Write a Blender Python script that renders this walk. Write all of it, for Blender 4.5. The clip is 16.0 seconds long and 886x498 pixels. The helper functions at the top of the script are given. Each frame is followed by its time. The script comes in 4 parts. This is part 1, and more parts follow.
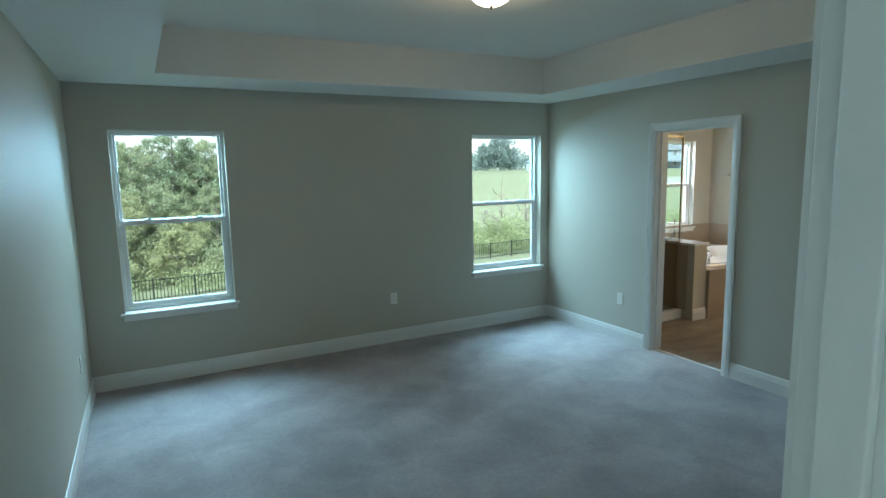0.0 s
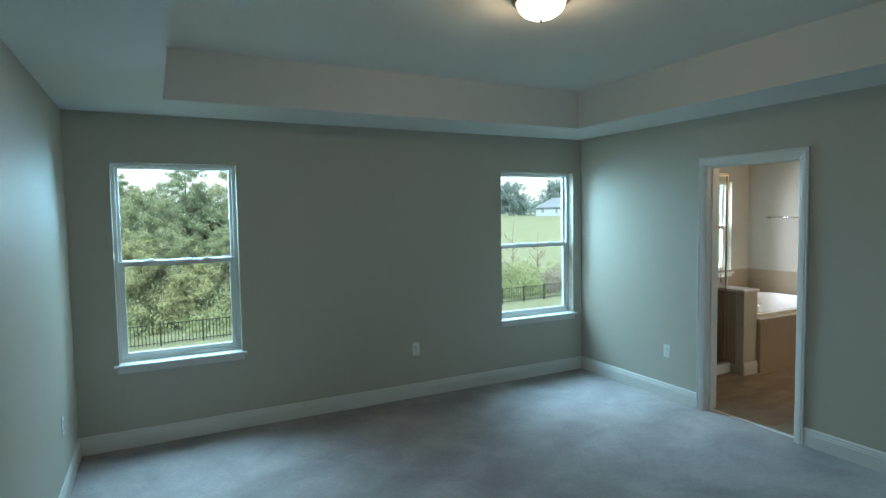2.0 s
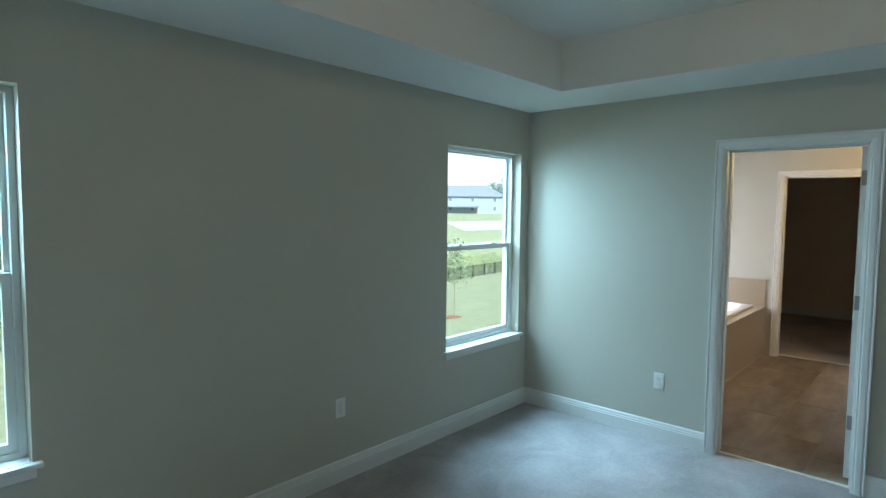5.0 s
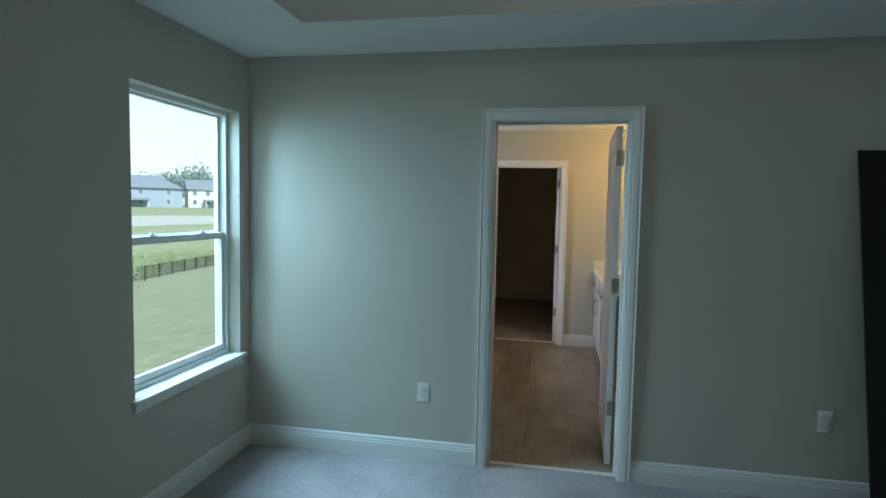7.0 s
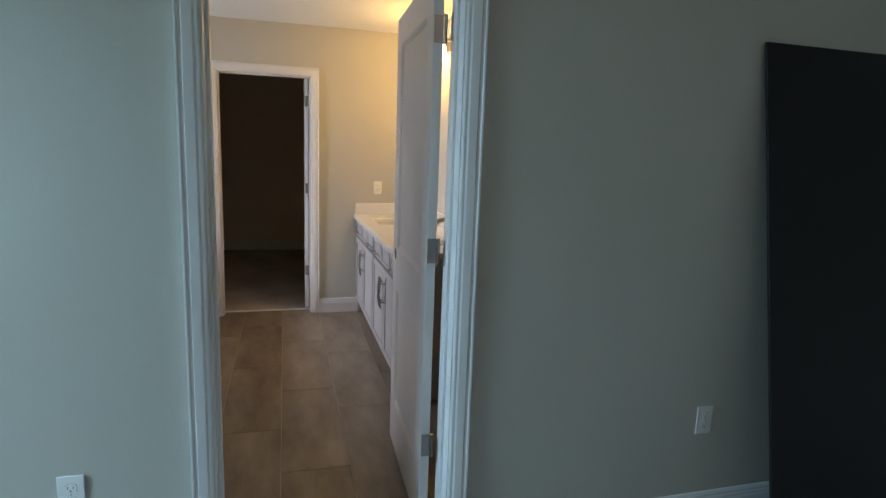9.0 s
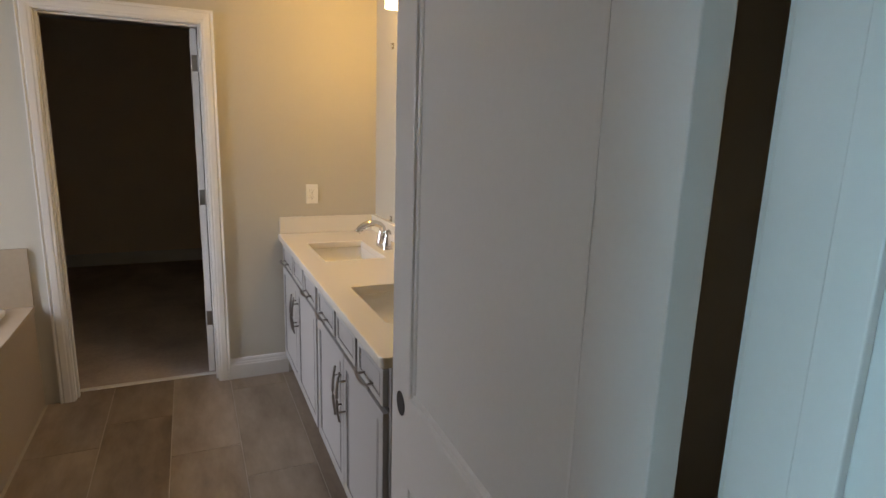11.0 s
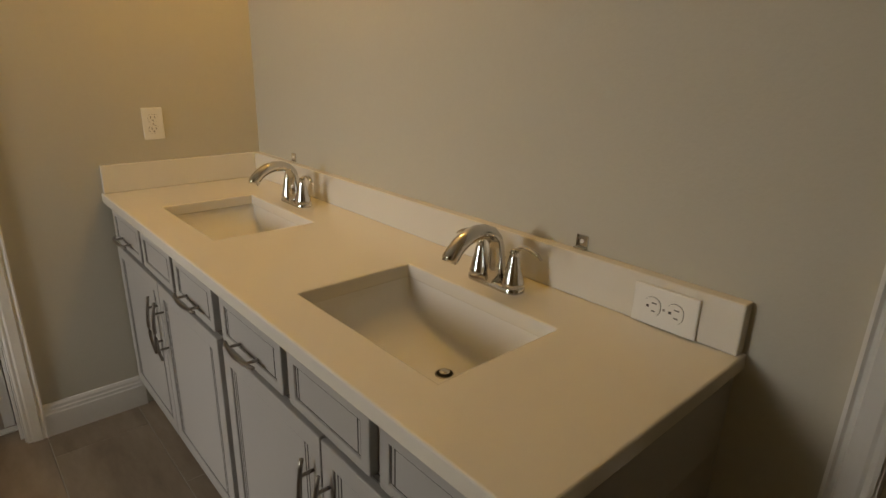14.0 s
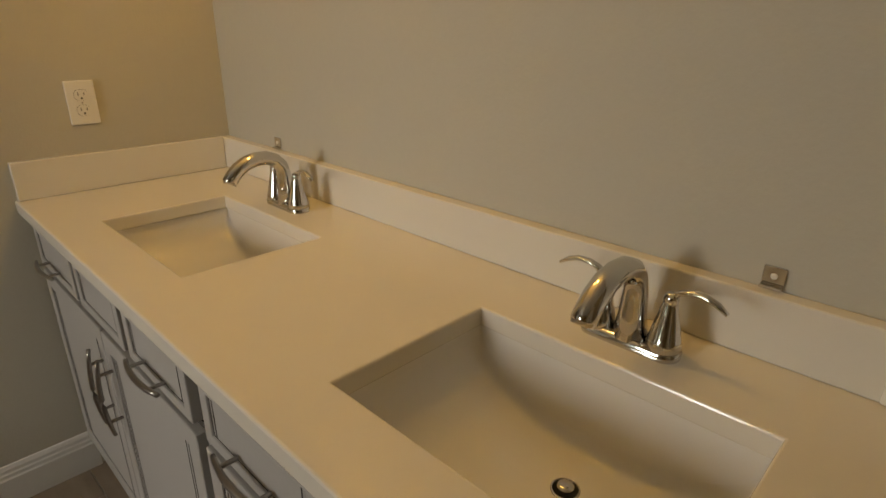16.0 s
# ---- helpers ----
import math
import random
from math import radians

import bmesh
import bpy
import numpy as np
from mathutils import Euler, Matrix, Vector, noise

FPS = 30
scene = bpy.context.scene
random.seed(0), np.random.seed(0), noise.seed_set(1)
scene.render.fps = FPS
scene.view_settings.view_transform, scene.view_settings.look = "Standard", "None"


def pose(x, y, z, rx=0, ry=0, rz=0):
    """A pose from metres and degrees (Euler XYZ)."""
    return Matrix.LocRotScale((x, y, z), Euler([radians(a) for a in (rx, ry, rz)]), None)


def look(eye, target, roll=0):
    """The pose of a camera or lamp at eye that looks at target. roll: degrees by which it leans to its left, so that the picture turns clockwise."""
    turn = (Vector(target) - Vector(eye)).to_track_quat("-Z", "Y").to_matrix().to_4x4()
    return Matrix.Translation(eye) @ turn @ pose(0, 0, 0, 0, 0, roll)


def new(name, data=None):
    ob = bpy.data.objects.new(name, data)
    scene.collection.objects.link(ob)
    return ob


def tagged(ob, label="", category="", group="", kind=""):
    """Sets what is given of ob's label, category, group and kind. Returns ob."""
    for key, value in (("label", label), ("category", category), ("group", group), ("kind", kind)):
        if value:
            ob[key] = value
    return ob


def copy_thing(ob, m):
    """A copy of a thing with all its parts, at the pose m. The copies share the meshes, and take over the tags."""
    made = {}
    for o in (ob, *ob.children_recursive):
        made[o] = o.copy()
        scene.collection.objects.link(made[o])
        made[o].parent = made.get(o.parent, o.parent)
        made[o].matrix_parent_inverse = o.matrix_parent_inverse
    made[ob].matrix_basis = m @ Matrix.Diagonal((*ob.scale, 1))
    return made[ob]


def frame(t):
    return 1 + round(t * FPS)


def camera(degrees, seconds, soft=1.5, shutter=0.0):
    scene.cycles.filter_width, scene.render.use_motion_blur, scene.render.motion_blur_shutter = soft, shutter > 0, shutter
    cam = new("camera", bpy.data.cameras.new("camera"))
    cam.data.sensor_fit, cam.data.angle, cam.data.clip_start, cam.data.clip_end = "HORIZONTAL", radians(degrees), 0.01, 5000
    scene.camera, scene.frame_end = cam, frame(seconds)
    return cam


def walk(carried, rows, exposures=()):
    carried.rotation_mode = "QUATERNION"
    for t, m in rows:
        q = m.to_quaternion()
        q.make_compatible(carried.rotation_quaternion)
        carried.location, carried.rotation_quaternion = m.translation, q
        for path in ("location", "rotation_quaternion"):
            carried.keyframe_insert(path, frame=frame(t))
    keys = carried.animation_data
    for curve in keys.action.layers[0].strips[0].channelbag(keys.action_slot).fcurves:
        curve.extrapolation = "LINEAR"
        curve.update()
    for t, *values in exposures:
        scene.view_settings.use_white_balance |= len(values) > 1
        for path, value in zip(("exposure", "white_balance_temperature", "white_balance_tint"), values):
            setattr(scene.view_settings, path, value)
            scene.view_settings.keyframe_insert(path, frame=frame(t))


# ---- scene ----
cam = camera(76.2, 16.0)
PATH = [
    (0, (-0.2, 0.079, 1.739), (0.73, 1.828, 1.459), -1.1),
    (0.5, (-0.227, 0.113, 1.738), (0.7, 1.876, 1.552), -1.0),
    (1, (-0.238, 0.203, 1.744), (0.697, 1.966, 1.61), -0.9),
    (1.5, (-0.145, 0.349, 1.719), (0.78, 2.118, 1.595), -0.9),
    (2, (-0.128, 0.571, 1.68), (0.783, 2.347, 1.559), -0.9),
    (2.5, (-0.129, 0.842, 1.672), (0.776, 2.621, 1.547), -0.7),
    (3, (-0.117, 1.169, 1.667), (0.798, 2.944, 1.543), -0.6),
    (3.2, (-0.106, 1.303, 1.672), (0.808, 3.077, 1.545), -0.5),
    (5.5, (-0.024, 2.871, 1.608), (1.63, 3.987, 1.472), 0.8),
    (6, (0.217, 3.06, 1.586), (1.996, 3.964, 1.451), 0.9),
    (6.5, (0.406, 3.284, 1.568), (2.286, 3.954, 1.436), 1.0),
    (7, (0.669, 3.388, 1.529), (2.628, 3.765, 1.391), 1.1),
    (7.5, (1.031, 3.401, 1.525), (3.023, 3.505, 1.373), 1.1),
    (8, (1.407, 3.484, 1.47), (3.394, 3.352, 1.282), 1.4),
    (8.5, (1.801, 3.523, 1.428), (3.749, 3.157, 1.163), 1.8),
    (11, (3.79, 3.392, 1.537), (5.572, 2.587, 1.12), 1.8),
    (11.5, (4.103, 3.356, 1.518), (5.861, 2.501, 1.096), 1.8),
    (12, (4.355, 3.333, 1.535), (6.091, 2.436, 1.107), 1.7),
    (12.5, (4.573, 3.346, 1.514), (6.267, 2.373, 1.085), 1.8),
    (13, (4.72, 3.335, 1.486), (6.316, 2.218, 1.033), 1.7),
    (13.5, (4.867, 3.293, 1.415), (6.37, 2.085, 0.884), 1.5),
    (14, (4.936, 3.336, 1.378), (6.342, 2.065, 0.74), 1.5),
    (14.5, (5.003, 3.336, 1.35), (6.322, 2.006, 0.651), 1.1),
    (15, (5.11, 3.253, 1.332), (6.388, 1.89, 0.617), 1.0),
    (15.5, (5.235, 3.153, 1.318), (6.516, 1.794, 0.602), 1.0),
    (16, (5.439, 3.165, 1.33), (6.729, 1.826, 0.594), 0.7),
]
EXPOSURES = [(0, 0.96, 6560, 8), (0.5, 0.88, 6600, 8), (1, 0.78, 6620, 8), (1.5, 0.74, 6620, 8.5), (3, 1.02, 6600, 9), (5.5, 0.97, 6650, 12), (7, 0.45, 6550, 12.5), (8.5, 0.65, 6600, 19), (11, 0.46, 7100, 19), (12, 0.18, 7400, 17), (12.5, -0.05, 7850, 15), (14.5, -0.17, 9600, 14), (16, -0.23, 9750, 14)]
walk(cam, [(t, look(eye, target, roll)) for t, eye, target, roll in PATH], EXPOSURES)

# ---- light ----
SKY = 0.15
world = bpy.data.worlds.new("world")
scene.world = world
world.use_nodes = True
wn = world.node_tree
sky = wn.nodes.new("ShaderNodeTexSky")
sky.sky_type, sky.sun_disc = "NISHITA", False
sky.sun_elevation, sky.sun_rotation = radians(50), radians(200)
sky.air_density, sky.dust_density, sky.ozone_density = 1.3, 1.5, 1.0
# thin white cloud over the blue
cloud = wn.nodes.new("ShaderNodeMix")
cloud.data_type = "RGBA"
cloud.inputs[0].default_value = 0.65
for inp in cloud.inputs:
    if inp.identifier == "B_Color":
        inp.default_value = (6.5, 6.9, 7.3, 1)
    if inp.identifier == "A_Color":
        wn.links.new(sky.outputs[0], inp)
for out in cloud.outputs:
    if out.identifier == "Result_Color":
        wn.links.new(out, wn.nodes["Background"].inputs[0])
wn.nodes["Background"].inputs[1].default_value = SKY


def lamp(name, kind, power, colour, m, **props):
    data = bpy.data.lights.new(name, kind)
    data.energy, data.color = power, colour
    for key, value in props.items():
        if key == "size":
            data.size = value
        elif key == "size_y":
            data.shape, data.size_y = "RECTANGLE", value
        elif key == "angle":
            data.angle = radians(value)
        elif key == "radius":
            data.shadow_soft_size = value
    ob = new(name, data)
    ob.matrix_world = m
    return ob


# soft sun behind thin cloud, from behind the house
lamp("sun", "SUN", 5.0, (1.0, 0.965, 0.91), look((-14, -30, 34), (0, 0, 0)), angle=6)
DAY = (0.435, 0.82, 1.07)
# sky light falling in through each window from above
for wx, wy, wz, ww, power, tone, up, down in ((0.042, 5.27, 1.36, 1.0, 88, DAY, 0.85, 0.70), (3.38, 5.27, 1.36, 1.05, 106, DAY, 0.85, 0.70), (6.45, 5.62, 1.45, 1.0, 116, (0.80, 0.89, 1.05), 0.5, 0.3)):
    lamp("window_skylight", "AREA", power, tone, look((wx, wy + 0.95, wz + up), (wx, wy - 0.9, wz - down)), size=ww, size_y=1.5)
# added lamp outside the unseen hall, brightens the entry door jamb
lamp("added_hall_light", "AREA", 42, (0.52, 0.80, 1.0), look((1.85, -1.3, 1.4), (0.0, -1.2, 1.1)), size=1.1, size_y=1.3)
WARM = (1.0, 0.59, 0.11)
lamp("bedroom_bulb", "POINT", 2.5, (1.0, 0.72, 0.42), pose(1.655, 2.925, 2.645), radius=0.06)

# ---- materials ----


def material(name, colour, rough=0.5, metal=0.0, vary=0.06, scale=6.0, fine=90.0, bump=0.0, bump_scale=200.0, coat=0.0, spec=0.5):
    """Principled surface with slow and fine colour variation, and fine relief."""
    m = bpy.data.materials.new(name)
    m.use_nodes = True
    t = m.node_tree
    b = t.nodes["Principled BSDF"]
    b.inputs["Roughness"].default_value, b.inputs["Metallic"].default_value = rough, metal
    b.inputs["Coat Weight"].default_value = coat
    b.inputs["Specular IOR Level"].default_value = spec
    geo = t.nodes.new("ShaderNodeNewGeometry")
    big, small = t.nodes.new("ShaderNodeTexNoise"), t.nodes.new("ShaderNodeTexNoise")
    for n, sc, det in ((big, scale * 0.25, 3), (small, fine, 2)):
        n.inputs["Scale"].default_value, n.inputs["Detail"].default_value = sc, det
        t.links.new(geo.outputs["Position"], n.inputs["Vector"])
    add = t.nodes.new("ShaderNodeMath")
    add.operation = "MULTIPLY_ADD"
    t.links.new(big.outputs[0], add.inputs[0])
    add.inputs[1].default_value = 0.65
    sm = t.nodes.new("ShaderNodeMath")
    sm.operation = "MULTIPLY"
    sm.inputs[1].default_value = 0.35
    t.links.new(small.outputs[0], sm.inputs[0])
    t.links.new(sm.outputs[0], add.inputs[2])
    ramp = t.nodes.new("ShaderNodeValToRGB")
    ramp.color_ramp.elements[0].position, ramp.color_ramp.elements[1].position = 0.25, 0.75
    ramp.color_ramp.elements[0].color = (*[c * (1 - vary) for c in colour], 1)
    ramp.color_ramp.elements[1].color = (*[min(1, c * (1 + vary)) for c in colour], 1)
    t.links.new(add.outputs[0], ramp.inputs[0])
    t.links.new(ramp.outputs[0], b.inputs["Base Color"])
    rr = t.nodes.new("ShaderNodeMapRange")
    rr.inputs["To Min"].default_value, rr.inputs["To Max"].default_value = rough * 0.85, min(1, rough * 1.15)
    t.links.new(big.outputs[0], rr.inputs["Value"])
    t.links.new(rr.outputs[0], b.inputs["Roughness"])
    if bump:
        n = t.nodes.new("ShaderNodeTexNoise")
        n.inputs["Scale"].default_value, n.inputs["Detail"].default_value = bump_scale, 3
        t.links.new(geo.outputs["Position"], n.inputs["Vector"])
        bp = t.nodes.new("ShaderNodeBump")
        bp.inputs["Strength"].default_value, bp.inputs["Distance"].default_value = bump, 0.004
        t.links.new(n.outputs[0], bp.inputs["Height"])
        t.links.new(bp.outputs[0], b.inputs["Normal"])
    return m


def piece_material(name, low, high, rough, stretch, grain, relief=0.25):
    """Material for single pieces: each one takes its own tone, with a drawn-out grain."""
    m = material(name, low, rough)
    t = m.node_tree
    b = t.nodes["Principled BSDF"]
    info = t.nodes.new("ShaderNodeObjectInfo")
    geo = t.nodes.new("ShaderNodeNewGeometry")
    mp = t.nodes.new("ShaderNodeMapping")
    mp.inputs["Scale"].default_value = stretch
    t.links.new(geo.outputs["Position"], mp.inputs["Vector"])
    off = t.nodes.new("ShaderNodeVectorMath")
    off.operation = "ADD"
    t.links.new(mp.outputs[0], off.inputs[0])
    shift = t.nodes.new("ShaderNodeVectorMath")
    shift.operation = "SCALE"
    shift.inputs[0].default_value = (37, 91, 13)
    t.links.new(info.outputs["Random"], shift.inputs["Scale"])
    t.links.new(shift.outputs[0], off.inputs[1])
    n = t.nodes.new("ShaderNodeTexNoise")
    n.inputs["Scale"].default_value, n.inputs["Detail"].default_value = grain, 6
    n.inputs["Roughness"].default_value = 0.62
    t.links.new(off.outputs[0], n.inputs["Vector"])
    mix = t.nodes.new("ShaderNodeMath")
    mix.operation = "MULTIPLY_ADD"
    mix.inputs[1].default_value = 0.14
    t.links.new(info.outputs["Random"], mix.inputs[0])
    t.links.new(n.outputs[0], mix.inputs[2])
    ramp = t.nodes.new("ShaderNodeValToRGB")
    ramp.color_ramp.elements[0].position, ramp.color_ramp.elements[1].position = 0.33, 0.80
    ramp.color_ramp.elements[0].color, ramp.color_ramp.elements[1].color = (*low, 1), (*high, 1)
    t.links.new(mix.outputs[0], ramp.inputs[0])
    t.links.new(ramp.outputs[0], b.inputs["Base Color"])
    bp = t.nodes.new("ShaderNodeBump")
    bp.inputs["Strength"].default_value, bp.inputs["Distance"].default_value = relief, 0.002
    t.links.new(n.outputs[0], bp.inputs["Height"])
    t.links.new(bp.outputs[0], b.inputs["Normal"])
    return m


def carpet_material(name, colour):
    """Cut pile: tufts, brushed patches and tread marks, with deep fine relief."""
    m = material(name, colour, 0.97, vary=0.10, scale=5, fine=180, spec=0.05)
    t = m.node_tree
    b = t.nodes["Principled BSDF"]
    src = b.inputs["Base Color"].links[0].from_socket
    geo = t.nodes.new("ShaderNodeNewGeometry")
    heights = []
    for scale, detail, rough in ((2.3, 4, 0.6), (38.0, 3, 0.6), (420.0, 2, 0.6)):
        n = t.nodes.new("ShaderNodeTexNoise")
        n.inputs["Scale"].default_value, n.inputs["Detail"].default_value, n.inputs["Roughness"].default_value = scale, detail, rough
        n.inputs["Distortion"].default_value = 0.6
        t.links.new(geo.outputs["Position"], n.inputs["Vector"])
        heights.append(n)
    band = t.nodes.new("ShaderNodeMapRange")
    band.inputs["From Min"].default_value, band.inputs["From Max"].default_value = 0.36, 0.66
    band.inputs["To Min"].default_value, band.inputs["To Max"].default_value = 0.88, 1.13
    t.links.new(heights[0].outputs[0], band.inputs["Value"])
    tuft = t.nodes.new("ShaderNodeMapRange")
    tuft.inputs["From Min"].default_value, tuft.inputs["From Max"].default_value = 0.3, 0.7
    tuft.inputs["To Min"].default_value, tuft.inputs["To Max"].default_value = 0.92, 1.07
    t.links.new(heights[1].outputs[0], tuft.inputs["Value"])
    both = t.nodes.new("ShaderNodeMath")
    both.operation = "MULTIPLY"
    t.links.new(band.outputs[0], both.inputs[0])
    t.links.new(tuft.outputs[0], both.inputs[1])
    # long strokes left by the vacuum cleaner
    turn = t.nodes.new("ShaderNodeMapping")
    turn.inputs["Rotation"].default_value = (0, 0, radians(62))
    t.links.new(geo.outputs["Position"], turn.inputs["Vector"])
    wave = t.nodes.new("ShaderNodeTexWave")
    wave.inputs["Scale"].default_value, wave.inputs["Distortion"].default_value = 0.55, 5.0
    wave.inputs["Detail"].default_value, wave.inputs["Detail Scale"].default_value = 2.0, 0.7
    t.links.new(turn.outputs[0], wave.inputs["Vector"])
    stroke = t.nodes.new("ShaderNodeMapRange")
    stroke.inputs["To Min"].default_value, stroke.inputs["To Max"].default_value = 0.93, 1.06
    t.links.new(wave.outputs["Fac"], stroke.inputs["Value"])
    brushed = t.nodes.new("ShaderNodeMath")
    brushed.operation = "MULTIPLY"
    t.links.new(both.outputs[0], brushed.inputs[0])
    t.links.new(stroke.outputs[0], brushed.inputs[1])
    both = brushed
    mul = t.nodes.new("ShaderNodeVectorMath")
    mul.operation = "SCALE"
    t.links.new(src, mul.inputs[0])
    t.links.new(both.outputs[0], mul.inputs["Scale"])
    t.links.new(mul.outputs[0], b.inputs["Base Color"])
    last = None
    for n, dist in zip(heights, (0.012, 0.005, 0.003)):
        bp = t.nodes.new("ShaderNodeBump")
        bp.inputs["Strength"].default_value, bp.inputs["Distance"].default_value = 0.7, dist
        t.links.new(n.outputs[0], bp.inputs["Height"])
        if last:
            t.links.new(last.outputs[0], bp.inputs["Normal"])
        last = bp
    t.links.new(last.outputs[0], b.inputs["Normal"])
    return m


def leaf_material(name, low, high):
    m = bpy.data.materials.new(name)
    m.use_nodes = True
    t = m.node_tree
    b = t.nodes["Principled BSDF"]
    geo = t.nodes.new("ShaderNodeNewGeometry")
    n = t.nodes.new("ShaderNodeTexNoise")
    n.inputs["Scale"].default_value = 1.1
    t.links.new(geo.outputs["Position"], n.inputs["Vector"])
    ad = t.nodes.new("ShaderNodeMath")
    ad.operation = "MULTIPLY_ADD"
    ad.inputs[1].default_value = 0.5
    t.links.new(geo.outputs["Random Per Island"], ad.inputs[0])
    t.links.new(n.outputs[0], ad.inputs[2])
    ramp = t.nodes.new("ShaderNodeValToRGB")
    ramp.color_ramp.elements[0].position, ramp.color_ramp.elements[1].position = 0.4, 1.0
    ramp.color_ramp.elements[0].color, ramp.color_ramp.elements[1].color = (*low, 1), (*high, 1)
    t.links.new(ad.outputs[0], ramp.inputs[0])
    t.links.new(ramp.outputs[0], b.inputs["Base Color"])
    b.inputs["Roughness"].default_value = 0.7
    b.inputs["Specular IOR Level"].default_value = 0.2
    tr = t.nodes.new("ShaderNodeBsdfTranslucent")
    t.links.new(ramp.outputs[0], tr.inputs["Color"])
    mx = t.nodes.new("ShaderNodeMixShader")
    mx.inputs[0].default_value = 0.42
    t.links.new(b.outputs[0], mx.inputs[1])
    t.links.new(tr.outputs[0], mx.inputs[2])
    t.links.new(mx.outputs[0], t.nodes["Material Output"].inputs["Surface"])
    return m


def glow_material(name, colour, strength):
    m = bpy.data.materials.new(name)
    m.use_nodes = True
    b = m.node_tree.nodes["Principled BSDF"]
    b.inputs["Base Color"].default_value = (0.85, 0.83, 0.78, 1)
    b.inputs["Emission Color"].default_value = (*colour, 1)
    b.inputs["Emission Strength"].default_value = strength
    b.inputs["Roughness"].default_value = 0.3
    return m


def glass_material(name, tint=(1, 1, 1), amount=0.9):
    """Thin clear glass: a clear pass with a mirror-like gloss that grows at grazing angles."""
    m = bpy.data.materials.new(name)
    m.use_nodes = True
    t = m.node_tree
    t.nodes.remove(t.nodes["Principled BSDF"])
    clear, gloss, mix, edge, power, base = (t.nodes.new(k) for k in ("ShaderNodeBsdfTransparent", "ShaderNodeBsdfGlossy", "ShaderNodeMixShader", "ShaderNodeLayerWeight", "ShaderNodeMath", "ShaderNodeMath"))
    clear.inputs[0].default_value = (*tint, 1)
    gloss.inputs["Roughness"].default_value = 0.02
    power.operation, power.inputs[1].default_value = "POWER", 4.0
    base.operation, base.inputs[1].default_value, base.inputs[2].default_value = "MULTIPLY_ADD", 0.6, 0.02
    t.links.new(edge.outputs["Facing"], power.inputs[0])
    t.links.new(power.outputs[0], base.inputs[0])
    t.links.new(base.outputs[0], mix.inputs[0])
    t.links.new(clear.outputs[0], mix.inputs[1])
    t.links.new(gloss.outputs[0], mix.inputs[2])
    t.links.new(mix.outputs[0], t.nodes["Material Output"].inputs[0])
    return m


PAINT = material("greige_paint", (0.505, 0.485, 0.418), 0.62, vary=0.03, bump=0.12, bump_scale=160, spec=0.3)
CEIL = material("ceiling_paint", (0.72, 0.725, 0.70), 0.85, vary=0.03, bump=0.3, bump_scale=90, spec=0.2)
# wall paint lightened and warmed, puts missing lamp light into the closet walls
CLOSET_LIFT = material("closet_lifted_paint", (0.82, 0.72, 0.60), 0.7, vary=0.03, bump=0.12, bump_scale=160, spec=0.2)
TRIM = material("white_trim", (0.72, 0.72, 0.70), 0.35, vary=0.03, bump=0.04, bump_scale=60)
DOORP = material("door_paint", (0.72, 0.71, 0.69), 0.30, vary=0.03, bump=0.06, bump_scale=120)
VINYL = material("window_vinyl", (0.74, 0.76, 0.75), 0.4, vary=0.02)
CARPET = carpet_material("carpet", (0.395, 0.365, 0.37))
TAUPE = material("taupe_tile", (0.36, 0.29, 0.21), 0.35, vary=0.10, scale=5, fine=40, bump=0.05)
GROUT = material("grout", (0.42, 0.38, 0.33), 0.9, vary=0.08, bump=0.2)
PLANK = piece_material("wood_look_tile", (0.145, 0.108, 0.080), (0.34, 0.275, 0.215), 0.42, (0.35, 1.0, 1.0), 7.0, 0.15)
QUARTZ = material("cream_top", (0.72, 0.69, 0.62), 0.15, vary=0.015, scale=4, fine=200, coat=0.2)
CERAMIC = material("ceramic", (0.78, 0.77, 0.74), 0.12, vary=0.01, coat=0.5)
# white cabinet greyed: shade below the counter is put into the paint
CABINET = material("shaded_cabinet_paint", (0.385, 0.38, 0.37), 0.42, vary=0.04)
# glaze in the bead lines, and painted shade in the drawer gaps
GLAZE_SHADE = material("dark_glaze_and_shade", (0.045, 0.04, 0.035), 0.6, vary=0.1)
CHROME = material("chrome", (0.64, 0.63, 0.62), 0.06, 1.0, vary=0.02)
NICKEL = material("brushed_nickel", (0.36, 0.34, 0.32), 0.32, 1.0, vary=0.08, fine=300)
BRONZE = material("aged_nickel", (0.33, 0.28, 0.22), 0.3, 1.0, vary=0.1)
PLASTIC = material("white_plastic", (0.78, 0.78, 0.75), 0.3, vary=0.01)
# near black, painted where holes, slots and recesses lie in shade
HOLE_SHADE = material("hole_shade", (0.03, 0.03, 0.03), 0.6, vary=0.1)
BLACK = material("black_sheet", (0.012, 0.012, 0.013), 0.5, vary=0.15, spec=0.3)
# carpet tone raised as well, to brighten the dim closet
RUST = carpet_material("closet_carpet", (0.46, 0.40, 0.36))
GRASS = material("lawn", (0.185, 0.212, 0.142), 0.95, vary=0.40, scale=7.0, fine=14, bump=0.35, bump_scale=30, spec=0.1)
ASPHALT = material("pale_concrete", (0.27, 0.29, 0.28), 0.9, vary=0.1)
MULCH = material("mulch", (0.16, 0.07, 0.04), 0.95, vary=0.3, fine=30, bump=0.7, bump_scale=40)
IRON = material("black_metal", (0.010, 0.013, 0.012), 0.5, vary=0.1)
BARK = material("bark", (0.24, 0.21, 0.18), 0.9, vary=0.3, fine=25, bump=0.7, bump_scale=30)
STUCCO = material("pale_stucco", (0.27, 0.34, 0.42), 0.85, vary=0.05)
